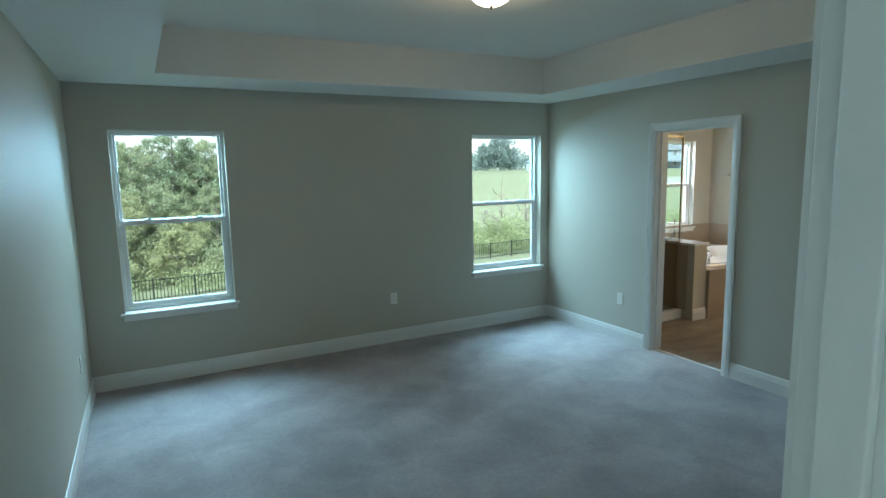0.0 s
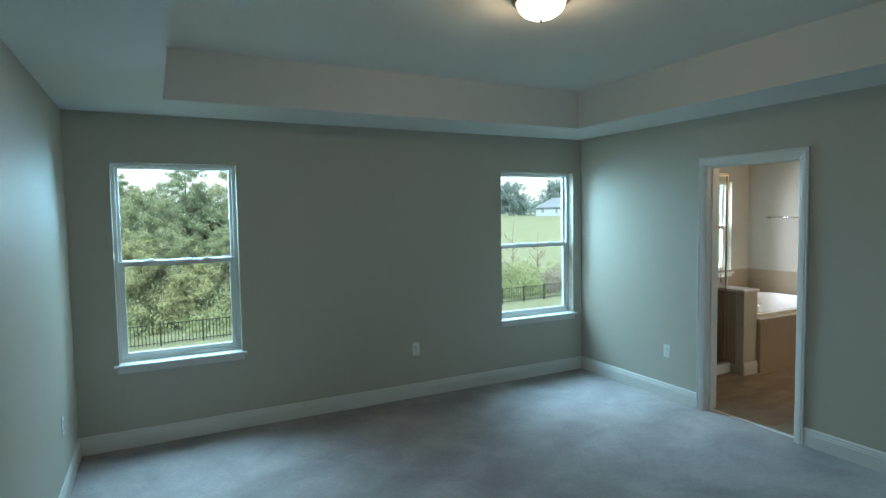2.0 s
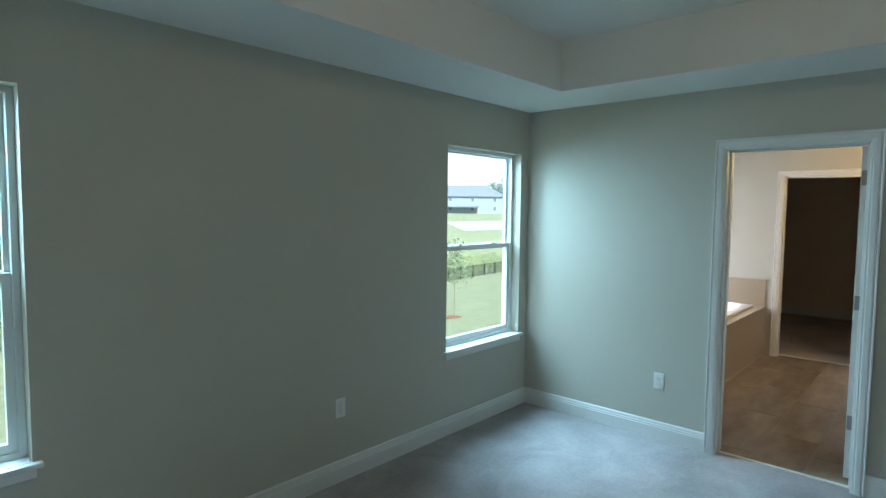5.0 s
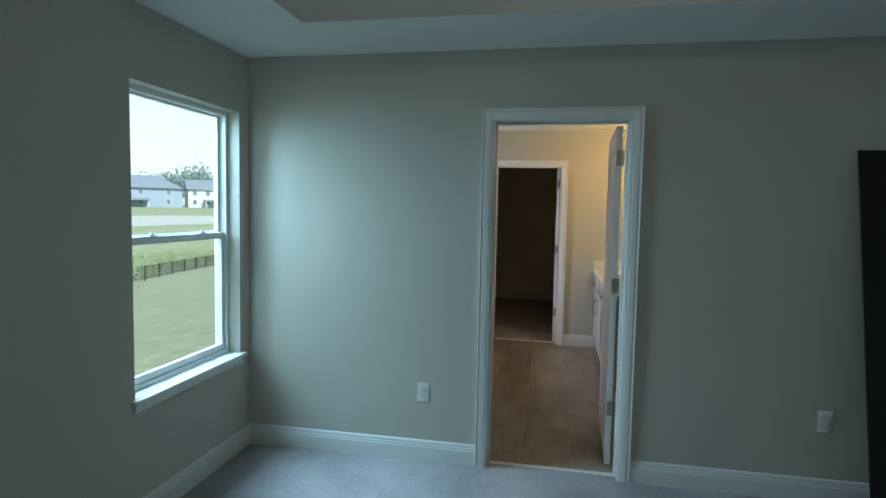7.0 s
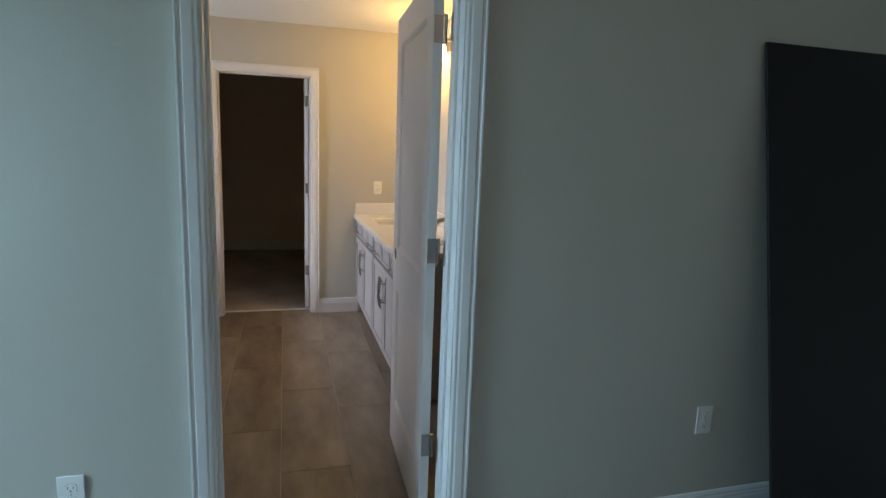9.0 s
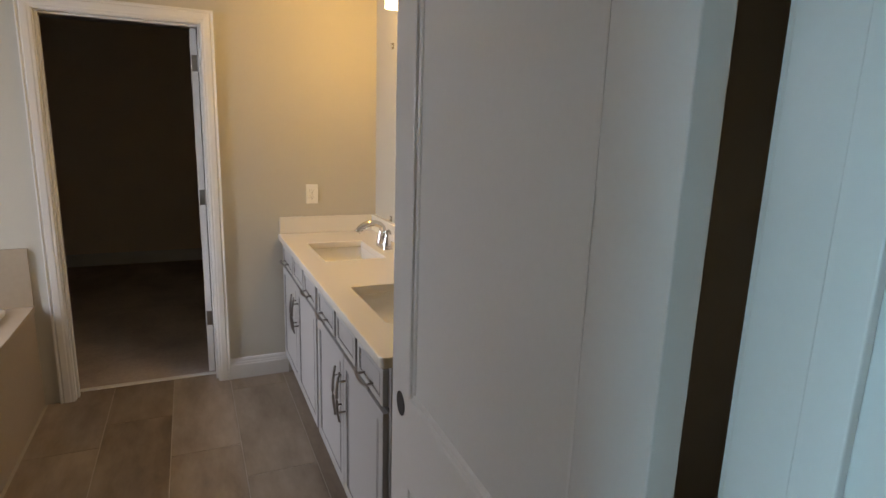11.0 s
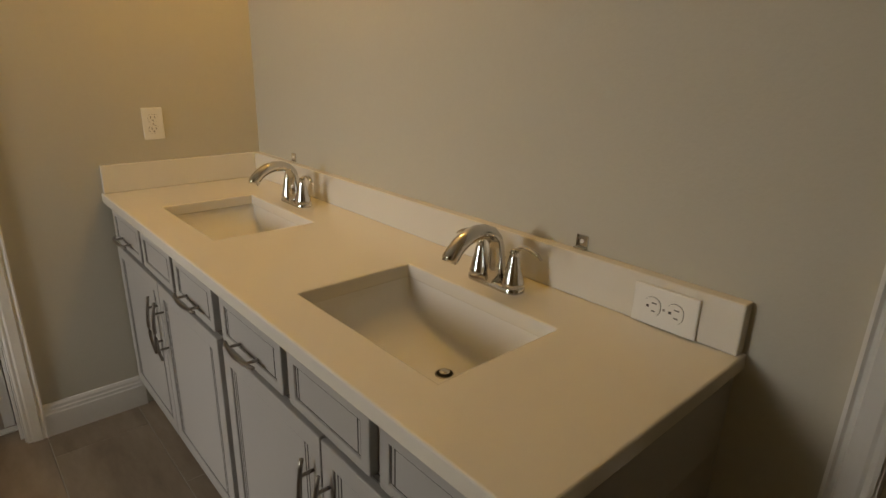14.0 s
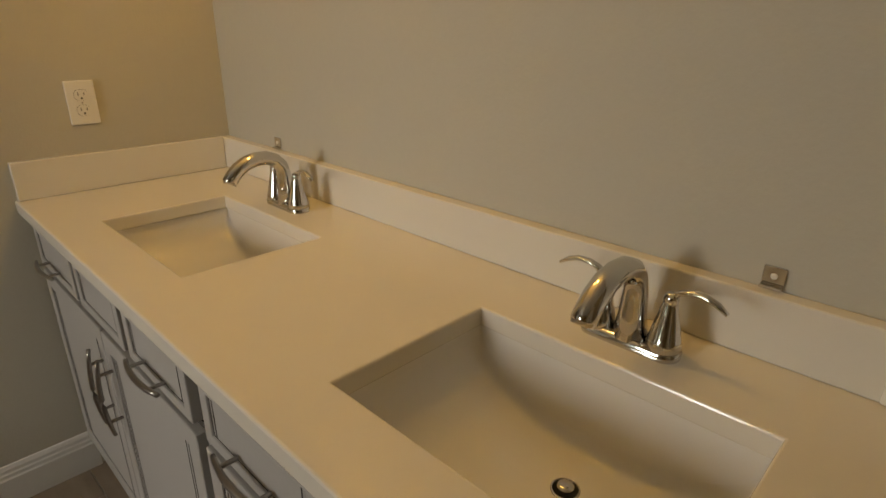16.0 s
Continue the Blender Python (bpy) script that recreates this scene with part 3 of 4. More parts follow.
# ---- doors ----


def door_leaf(name, width, height, hinge, angle, label, swing=1, bore=True):
    """Two-panel door leaf hung at hinge (x, y); local x runs from the hinges, thickness on +y."""
    root = thing(name, label, "door", hinge[0], hinge[1], 0.0, angle)
    t = 0.035
    ps = [(0.112, width - 0.112, 0.235, 0.80), (0.112, width - 0.112, 0.995, height - 0.125)]
    part("door_leaf", slab("y", (0.002, width), (0.012, height), 0, t, ps, bevel=0.0015), DOORP, root)
    for x0, x1, z0, z1 in ps:
        b = slab("y", (x0 - 0.001, x1 + 0.001), (z0 - 0.001, z1 + 0.001), 0.010, t - 0.010)
        for yy, o in ((0.0, 1), (t, -1)):
            prof = [(0, 0), (0.004, 0.001), (0.007, 0.005), (0.014, 0.0065), (0.018, 0.0095), (0, 0.0095)]
            prof = [(p, q) for p, q in prof]
            V = Vector((0, o, 0))
            for a, c, u in (((x0, yy, z0), (x0, yy, z1), (1, 0, 0)), ((x0, yy, z1), (x1, yy, z1), (0, 0, -1)), ((x1, yy, z1), (x1, yy, z0), (-1, 0, 0)), ((x1, yy, z0), (x0, yy, z0), (0, 0, 1))):
                sweep(b, prof, a, c, u, V, 1, -1)
        part("door_panel", b, DOORP, root)
    for z in (0.36, 1.10, 1.85):
        b = box(-0.001, 0.003, 0.002, 0.031, z - 0.044, z + 0.044, 0.0008)
        join(b, lathe([(0, -0.046), (0.0065, -0.046), (0.0065, 0.046), (0, 0.046)], 12, at=(-0.004, -0.006 if swing > 0 else t + 0.006, z)))
        part("hinge", b, NICKEL, root, "brushed nickel butt hinge")
    if bore:
        # no hole is cut: a dark disc on each face paints its shade
        for yy in (-0.0006, t + 0.0006):
            ring = lathe([(0.0, 0.0), (0.026, 0.0), (0.026, 0.0012), (0.0, 0.0012)], 28)
            bmesh.ops.rotate(ring, verts=ring.verts[:], cent=(0, 0, 0), matrix=Matrix.Rotation(radians(90), 3, "X"))
            bmesh.ops.translate(ring, verts=ring.verts[:], vec=(width - 0.062, yy + (0.0006 if yy < 0 else 0.0006), 0.965))
            part("knob_bore", ring, HOLE_SHADE, root, "dark disc painted as the shade of an empty knob bore")
        part("latch_plate", box(width - 0.0005, width + 0.001, 0.006, 0.029, 0.935, 0.995, 0.0004), NICKEL, root)
    return root


door_leaf("bathroom_door", 0.770, 2.035, (XB + 0.034, D1[0] + 0.018), -2.1, "white two panel door standing open into the bathroom, no knob")
door_leaf("closet_door", 0.76, 2.035, (XBE + 0.128, D2[0] + 0.014), -3.0, "white two panel door open into the dark closet", bore=False)
for z in (0.36, 1.10, 1.85):
    tagged(part("hinge_leaf", box(XBE + 0.082, XBE + 0.116, D2[0] - 0.0005, D2[0] + 0.002, z - 0.044, z + 0.044, 0.0006), NICKEL), "brushed nickel hinge leaf on the closet door lining", "hinge", "closet hinges")
    tagged(part("hinge_leaf", box(XB - 0.034, XB + 0.001, D1[0] - 0.0005, D1[0] + 0.002, z - 0.044, z + 0.044, 0.0006), NICKEL), "brushed nickel hinge leaf on the bathroom door lining", "hinge", "bathroom hinges")

# black sheet leaning on the wall
sheet = thing("leaning_panel", "large black sheet leaning against the bedroom wall", "panel", XE - 0.303, 1.868, 0.0)
b = box(0, 0.012, -1.35, 0, 0.0, 1.895, 0.002)
bmesh.ops.rotate(b, verts=b.verts[:], cent=(0, 0, 0), matrix=Matrix.Rotation(radians(8.6), 3, "Y"))
for v in b.verts:
    v.co.y -= 0.042 * (1 - v.co.z / 1.88)
part("sheet", b, BLACK, sheet)

# ---- small wall fittings ----


def outlet(m, label, lying=False, two=True):
    """Duplex receptacle; local x to its right, z up, facing -y."""
    root = thing("wall_outlet", label, "outlet")
    root.matrix_world = m @ (pose(0, 0, 0, 0, 90, 0) if lying else pose(0, 0, 0))
    part("cover_plate", box(-0.036, 0.036, -0.006, 0, -0.058, 0.058, 0.003), PLASTIC, root)
    for z in (-0.02, 0.02):
        ring = [Vector((p.x, -0.0086, p.y)) for p in rounded_ring(0, z, 0.0168, 0.0142, 0.0135, 0, 6)]
        back = [Vector((p.x, -0.0055, p.z)) for p in ring]
        face = part("receptacle", loft([back, ring]), PLASTIC, root)
        rim = [Vector((p.x, -0.0062, p.y)) for p in rounded_ring(0, z, 0.0174, 0.0148, 0.0141, 0, 6)]
        part("receptacle_gap", loft([[Vector((p.x, -0.0056, p.z)) for p in rim], rim]), HOLE_SHADE, root)
        for x0, x1, h in ((-0.0082, -0.0062, 0.0045), (0.0062, 0.0082, 0.0036)):
            part("slot", box(x0, x1, -0.0090, -0.0084, z + 0.003 - h, z + 0.003 + h), HOLE_SHADE, face)
        part("ground_hole", box(-0.0022, 0.0022, -0.0090, -0.0084, z - 0.0105, z - 0.0055), HOLE_SHADE, face)
    part("screw", box(-0.002, 0.002, -0.0068, -0.0058, -0.002, 0.002), NICKEL, root)
    return root


outlet(pose(1.985, YN, 0.45), "white duplex outlet low on the wall between the windows")
outlet(pose(XW, 4.58, 0.45, 0, 0, 90), "white duplex outlet low on the side wall")
outlet(pose(XE, 4.123, 0.425, 0, 0, -90), "white duplex outlet low beside the bathroom door")
outlet(pose(XE, 1.93, 0.443, 0, 0, -90), "white duplex outlet low beside the leaning black sheet")
outlet(pose(XBE, 2.719, 1.124, 0, 0, -90), "white duplex outlet above the counter end")
outlet(pose(5.387, YV + 0.031, 0.9315, 0, 0, 180) @ Matrix.Diagonal((1.14, 1.1, 1.14, 1)), "white duplex outlet lying on its side in the backsplash", lying=True)

# ---- ceiling lamp ----
cl = thing("ceiling_light", "flush ceiling light with lit frosted bowl and nickel rim", "ceiling light", 1.655, 2.925, TRAY)
part("rim", lathe([(0.0, 0.0), (0.150, 0.0), (0.156, -0.010), (0.150, -0.022), (0.146, -0.034), (0.132, -0.042), (0.122, -0.040), (0.122, -0.012), (0.0, -0.012)], 48), BRONZE, cl, "aged nickel rim", True)
bowl = part("bowl", lathe([(0.121, -0.040)] + [(0.121 * math.cos(radians(a)), -0.040 - 0.082 * math.sin(radians(a))) for a in range(6, 86, 6)] + [(0.0, -0.122)], 48), LAMP_GLASS, cl, "lit frosted glass bowl", True)
bowl.visible_shadow = False
part("finial", lathe([(0.0, -0.118), (0.012, -0.120), (0.012, -0.126), (0.006, -0.130), (0.008, -0.136), (0.0, -0.142)], 16), BRONZE, cl, "", True)

# smoke alarm on the tray ceiling
sd = thing("smoke_alarm", "small round white smoke alarm on the tray ceiling", "smoke alarm", 0.385, 3.03, TRAY)
part("base", lathe([(0.0, 0.0), (0.062, 0.0), (0.064, -0.006), (0.062, -0.012), (0.0, -0.012)], 36), PLASTIC, sd, "", True)
part("cover", lathe([(0.056, -0.012), (0.055, -0.022), (0.048, -0.032), (0.030, -0.037), (0.0, -0.038)], 36), PLASTIC, sd, "", True)

# ---- bathroom: shower, tub ----
DECK = 0.56
pony = thing("pony_wall", "low wall between shower and tub with white end and cap", "half wall", kind="structure")
part("wall_body", box(5.15, 5.36, 4.220, YN - 0.001, 0.0, 0.845, 0.004), PAINT, pony)
part("tile_face", box(5.138, 5.1495, 4.31, YN - 0.013, 0.10, 0.845, 0.001), TAUPE, pony)
part("cap", box(5.132, 5.376, 4.205, YN - 0.001, 0.846, 0.872, 0.005), CERAMIC, pony, "white stone cap")
curb = tagged(part("shower_curb", box(XB, 5.137, 4.35, 4.47, 0.0, 0.105, 0.008), CERAMIC), "white curb at the foot of the shower", "curb", kind="structure")
structure("shower_floor", slab("z", (XB, 5.138), (4.50, YN), -0.005, 0.03), TAUPE, "taupe tiled shower floor", "shower floor")
structure("shower_tile_west", slab("x", (4.44, YN), (0.03, 2.15), XB + 0.0005, XB + 0.012), TAUPE, "taupe tiles on the shower wall", "wall tiles")
structure("shower_tile_north", slab("y", (XB + 0.012, 5.138), (0.03, 2.15), YN - 0.012, YN - 0.0005), TAUPE, "taupe tiles on the shower wall", "wall tiles")
sh = thing("shower_enclosure", "clear glass shower enclosure in a slim metal frame", "shower enclosure", kind="structure")
panes = [part("glass_panel", box(5.236, 5.244, 4.46, YN - 0.01, 0.885, 2.02), SHOWER_GLASS, sh, "clear glass above the low wall"),
         part("glass_door", box(4.12, 5.09, 4.403, 4.411, 0.125, 2.02), SHOWER_GLASS, sh, "clear glass door")]
for p in panes:
    p.visible_shadow = False
part("post", box(5.116, 5.132, 4.398, 4.416, 0.106, 2.03, 0.002), CHROME, sh)
part("channel", box(5.231, 5.249, 4.46, YN - 0.005, 0.873, 0.889, 0.002), CHROME, sh)
part("head_rail", box(4.10, 5.127, 4.395, 4.419, 2.03, 2.055, 0.002), CHROME, sh)
part("bottom_rail", box(4.10, 5.104, 4.395, 4.419, 0.106, 0.126, 0.002), CHROME, sh)
part("hinge_post", box(4.098, 4.118, 4.395, 4.419, 0.127, 2.029, 0.002), CHROME, sh)
part("handle", tube([(4.98, 4.402, 0.95), (4.98, 4.362, 0.95), (4.98, 4.362, 1.15), (4.98, 4.402, 1.15)], 0.007), CHROME, sh, "chrome pull", True)

TUB = (5.47, 7.17, 4.27, 5.36)
deck = thing("tub_deck", "taupe tiled deck round the bathtub", "tub deck", kind="structure")
part("deck_top", slab("z", (5.362, XBE - 0.001), (4.172, YB - 0.001), DECK - 0.03, DECK, [(TUB[0] + 0.03, TUB[1] - 0.03, TUB[2] + 0.03, TUB[3] - 0.03)], bevel=0.003), TAUPE, deck)
part("deck_front", slab("y", (5.362, XBE - 0.001), (0.0, DECK - 0.031), 4.180, 4.205), TAUPE, deck)
part("deck_side", slab("x", (4.206, 4.30), (0.0, DECK - 0.031), 5.362, 5.375), TAUPE, deck)
part("splash_tiles", slab("x", (4.172, YB - 0.013), (DECK + 0.001, 0.872), XBE - 0.012, XBE - 0.0005, bevel=0.002), TAUPE, deck)
part("splash_tiles", slab("y", (5.362, XBE - 0.013), (DECK + 0.001, 0.872), YB - 0.012, YB - 0.0005, bevel=0.002), TAUPE, deck)


tcx, tcy = (TUB[0] + TUB[1]) / 2, (TUB[2] + TUB[3]) / 2
thx, thy = (TUB[1] - TUB[0]) / 2, (TUB[3] - TUB[2]) / 2
tub = thing("bathtub", "white drop in bathtub set in the tiled deck", "bathtub")
part("tub_shell", loft([rounded_ring(tcx, tcy, thx, thy, 0.05, DECK + 0.001), rounded_ring(tcx, tcy, thx, thy, 0.05, DECK + 0.020), rounded_ring(tcx, tcy, thx - 0.008, thy - 0.008, 0.05, DECK + 0.027),
                        rounded_ring(tcx, tcy, thx - 0.075, thy - 0.075, 0.16, DECK + 0.027), rounded_ring(tcx, tcy, thx - 0.09, thy - 0.09, 0.18, DECK + 0.018),
                        rounded_ring(tcx, tcy, thx - 0.14, thy - 0.13, 0.22, DECK - 0.20), rounded_ring(tcx, tcy, thx - 0.22, thy - 0.20, 0.22, DECK - 0.37), rounded_ring(tcx, tcy, thx - 0.35, thy - 0.32, 0.12, DECK - 0.39)]), CERAMIC, tub, "", True)
tf = thing("tub_faucet", "chrome tub faucet on the deck", "faucet", 5.62, 4.50, DECK + 0.027)
part("spout", tube([(0, 0, 0), (0, 0, 0.06), (0.015, 0, 0.10), (0.05, 0, 0.125), (0.10, 0, 0.12), (0.14, 0, 0.10)], [0.026, 0.02, 0.019, 0.018, 0.017, 0.015]), CHROME, tf, "", True)
for y in (-0.11, 0.11):
    part("handle", tube([(0, y, 0), (0, y, 0.05), (0, y, 0.065), (0.03, y, 0.08), (0.06, y, 0.085)], [0.022, 0.014, 0.009, 0.007, 0.006]), CHROME, tf, "", True)

bar = thing("towel_bar", "chrome towel bar on the wall above the tub", "towel bar")
part("bar", tube([(XBE - 0.068, 5.32, 1.578), (XBE - 0.068, 4.66, 1.578)], 0.008), CHROME, bar, "", True)
for y in (5.31, 4.67):
    part("post", tube([(XBE - 0.0005, y, 1.578), (XBE - 0.012, y, 1.578), (XBE - 0.013, y, 1.578), (XBE - 0.075, y, 1.578)], [0.024, 0.022, 0.010, 0.011]), CHROME, bar, "", True)

vent = thing("ceiling_vent", "white exhaust fan grille in the bathroom ceiling", "vent", 5.78, 3.68, 2.45)
part("frame", slab("z", (-0.15, 0.15), (-0.14, 0.14), -0.016, -0.0005, [(-0.115, 0.115, -0.105, 0.105)], bevel=0.003), PLASTIC, vent)
# dark sheet paints the shade behind the slats
part("backing", box(-0.115, 0.115, -0.105, 0.105, -0.004, -0.001), HOLE_SHADE, vent)
for k in range(10):
    part("slat", box(-0.115, 0.115, -0.1 + k * 0.021, -0.088 + k * 0.021, -0.014, -0.005), PLASTIC, vent)

# ---- vanity ----
VX0, VXM, VX1, VF = 5.253, 6.235, 7.236, 2.885
TOP = 0.888


def shaker(x0, x1, z0, z1, name, root):
    """Overlay front with a bevelled frame, glazed bead lines and a recessed panel."""
    y = VF
    tall = z1 - z0 > 0.2
    w, wz = (0.040, 0.044) if tall else (0.026, 0.022)
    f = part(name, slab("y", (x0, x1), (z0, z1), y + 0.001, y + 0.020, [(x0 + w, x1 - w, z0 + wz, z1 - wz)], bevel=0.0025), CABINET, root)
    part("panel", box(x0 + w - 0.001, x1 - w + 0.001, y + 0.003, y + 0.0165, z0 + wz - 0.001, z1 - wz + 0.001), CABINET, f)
    g = 0.0026
    for off in (0.001, 0.012, 0.023) if tall else (0.001, 0.010):
        for a in (x0 + w + off, x1 - w - off - g):
            part("glaze_line", box(a, a + g, y + 0.0166, y + 0.0172, z0 + wz + 0.003, z1 - wz - 0.003), GLAZE_SHADE, f, "thin dark glaze line")
    for c in (z1 - wz - 0.003, z0 + wz + 0.0015):
        part("glaze_line", box(x0 + w + 0.003, x1 - w - 0.003, y + 0.0166, y + 0.0172, c, c + 0.0016), GLAZE_SHADE, f, "thin dark glaze line")
    return f


def pull(parent, x, z, upright, length=0.15):
    """Bowed bar pull on two posts."""
    y = VF + 0.020
    n = 10
    pts = []
    for k in range(n + 1):
        s = -1 + 2 * k / n
        bow = 0.034 - 0.010 * s * s
        pts.append((x, y + bow, z + s * length / 2) if upright else (x + s * length / 2, y + bow, z))
    b = tube(pts, [0.0045 + 0.0015 * (1 - abs(-1 + 2 * k / n)) for k in range(n + 1)], 10)
    for s in (-0.62, 0.62):
        p = (x, y + 0.0005, z + s * length / 2) if upright else (x + s * length / 2, y + 0.0005, z)
        tube([p, (p[0], p[1] + 0.029, p[2])], 0.004, 8, b)
    part("handle", b, NICKEL, parent, "bowed brushed nickel pull", True)


def vanity_unit(x0, x1, label):
    root = thing("vanity_cabinet", label, "bathroom cabinet", group="vanity cabinets")
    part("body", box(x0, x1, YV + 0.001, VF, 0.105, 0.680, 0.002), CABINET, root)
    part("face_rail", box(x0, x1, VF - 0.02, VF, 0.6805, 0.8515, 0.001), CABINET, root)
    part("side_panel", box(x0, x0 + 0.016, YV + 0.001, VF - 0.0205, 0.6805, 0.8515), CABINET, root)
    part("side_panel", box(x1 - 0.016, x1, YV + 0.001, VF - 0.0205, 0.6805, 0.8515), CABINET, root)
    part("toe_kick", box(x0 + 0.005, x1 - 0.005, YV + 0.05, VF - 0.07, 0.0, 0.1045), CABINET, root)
    w = x1 - x0
    cuts = [x0 + 0.004, x0 + w * 0.318, x0 + w * 0.632, x1 - 0.018]
    for k in range(3):
        d = shaker(cuts[k] + 0.014, cuts[k + 1] - 0.014, 0.716, 0.836, "drawer_front" if k != 1 else "false_front", root)
        if k != 1:
            pull(d, (cuts[k] + cuts[k + 1]) / 2, 0.752, False)
    m = (x0 + x1) / 2
    for a, b, s in ((x0 + 0.014, m - 0.003, 1), (m + 0.003, x1 - 0.022, -1)):
        d = shaker(a, b, 0.130, 0.697, "door", root)
        pull(d, (b if s > 0 else a) - s * 0.028, 0.545, True, 0.20)
    # dark strips stand in for the shade in the gaps round the drawers
    for c in cuts[1:3]:
        part("gap_shade", box(c - 0.012, c + 0.004, VF + 0.0005, VF + 0.002, 0.714, 0.838), GLAZE_SHADE, root, "dark strip painted as shade between drawers")
    part("gap_shade", box(x0 + 0.014, x1 - 0.022, VF + 0.0005, VF + 0.003, 0.699, 0.713), GLAZE_SHADE, root, "dark strip painted as shade between drawers and doors")
    part("stile_line", box(x1 - 0.0015, x1 - 0.0002, VF - 0.002, VF + 0.001, 0.11, 0.85), GLAZE_SHADE, root)
    return root


vanity_unit(VX0, VXM, "white glazed vanity cabinet with drawers and doors")
vanity_unit(VXM + 0.001, VX1, "white glazed vanity cabinet next to the end wall")
S1, S2 = (5.52, 5.982, 2.506, 2.811), (6.455, 6.910, 2.506, 2.811)
top = thing("countertop", "long cream countertop with backsplash and two sink cutouts", "countertop")
b = slab("z", (VX0 - 0.013, XBE - 0.001), (YV + 0.0005, 2.923), TOP - 0.036, TOP, [S1, S2])
corner = [e for e in b.edges if all(abs(v.co.x - VX0 + 0.013) < 1e-4 and abs(v.co.y - 2.923) < 1e-4 for v in e.verts)]
bmesh.ops.bevel(b, geom=corner, offset=0.022, segments=6, profile=0.5, affect="EDGES")
b.normal_update()
rims = [e for e in b.edges if len(e.link_faces) == 2 and abs(e.verts[0].co.z - e.verts[1].co.z) < 1e-5 and e.calc_face_angle(0) > 1.2]
bmesh.ops.bevel(b, geom=rims, offset=0.004, segments=2, profile=0.5, affect="EDGES")
part("slab", b, QUARTZ, top)
part("backsplash", box(VX0 - 0.006, XBE - 0.0005, YV + 0.0005, YV + 0.030, TOP + 0.0005, TOP + 0.100, 0.003), QUARTZ, top)
part("side_splash", box(XBE - 0.021, XBE - 0.0005, YV + 0.031, 2.917, TOP + 0.0005, TOP + 0.102, 0.003), QUARTZ, top)


def sink(s, label):
    """Undermount basin: upright rim, trough-shaped floor, drain."""
    x0, x1, y0, y1 = s
    xc, yc, hx = (x0 + x1) / 2, (y0 + y1) / 2, (x1 - x0) / 2
    root = thing("sink", label, "sink", xc, yc, TOP, group="vanity sinks")
    bm = bmesh.new()
    nx, ny = 36, 28
    e = 0.006

    def floor_z(x, y):
        s = min(1.0, abs(x) / (hx + e))
        d = min(1.0, max(0.0, (abs(y) - (hy + e - 0.024)) / 0.024))
        lift = 0.024 * (1 - math.sqrt(1 - d * d))
        return min(-0.0375, -0.052 - 0.119 * math.sqrt(max(0.0, 1 - s ** 2.2)) + lift)

    hy = (y1 - y0) / 2
    X = [(-hx - e) + (2 * hx + 2 * e) * 0.5 * (1 - math.cos(math.pi * i / nx)) for i in range(nx + 1)]
    Yl = [-(hy + e) * math.cos(math.pi * j / ny) for j in range(ny + 1)]
    g = [[bm.verts.new((x, y, floor_z(x, y))) for y in Yl] for x in X]
    for i in range(nx):
        for j in range(ny):
            bm.faces.new([g[i][j], g[i + 1][j], g[i + 1][j + 1], g[i][j + 1]]).smooth = True
    rim = -0.037
    for j in (0, ny):
        t = [bm.verts.new((x, Yl[j], rim)) for x in X]
        lowv = [bm.verts.new(g[i][j].co) for i in range(nx + 1)]
        for i in range(nx):
            bm.faces.new([t[i], t[i + 1], lowv[i + 1], lowv[i]])
    for i in (0, nx):
        t = [bm.verts.new((X[i], y, rim)) for y in Yl]
        lowv = [bm.verts.new(g[i][j].co) for j in range(ny + 1)]
        for j in range(ny):
            bm.faces.new([t[j], t[j + 1], lowv[j + 1], lowv[j]])
    me = bpy.data.meshes.new("basin")
    bm.to_mesh(me)
    bm.free()
    me.materials.append(CERAMIC)
    ob = new("basin", me)
    ob.parent = root
    dz = floor_z(0, 0)
    part("drain", lathe([(0.0185, dz - 0.012), (0.0185, dz + 0.001), (0.0195, dz + 0.0028), (0.0212, dz + 0.0020), (0.0216, dz + 0.0004)], 32, at=(-0.008, -0.066, 0)), CHROME, root, "thin chrome drain ring", True)
    # flat dark disc paints the shade inside the drain
    part("drain_well", lathe([(0.0183, dz + 0.0016), (0.0182, dz + 0.0006), (0.0, dz + 0.0006)], 28, at=(-0.008, -0.066, 0)), HOLE_SHADE, root, "dark disc painted as shade in the drain opening", True)
    part("stopper", lathe([(0.0, dz + 0.0105), (0.008, dz + 0.0098), (0.0122, dz + 0.0078), (0.0130, dz + 0.006), (0.011, dz + 0.004), (0.005, dz + 0.0008), (0, dz + 0.0008)], 28, at=(-0.008, -0.066, 0)), CHROME, root, "", True)
    return root


sink(S1, "rectangular undermount ceramic sink with curved floor")
sink(S2, "rectangular undermount ceramic sink near the end wall")


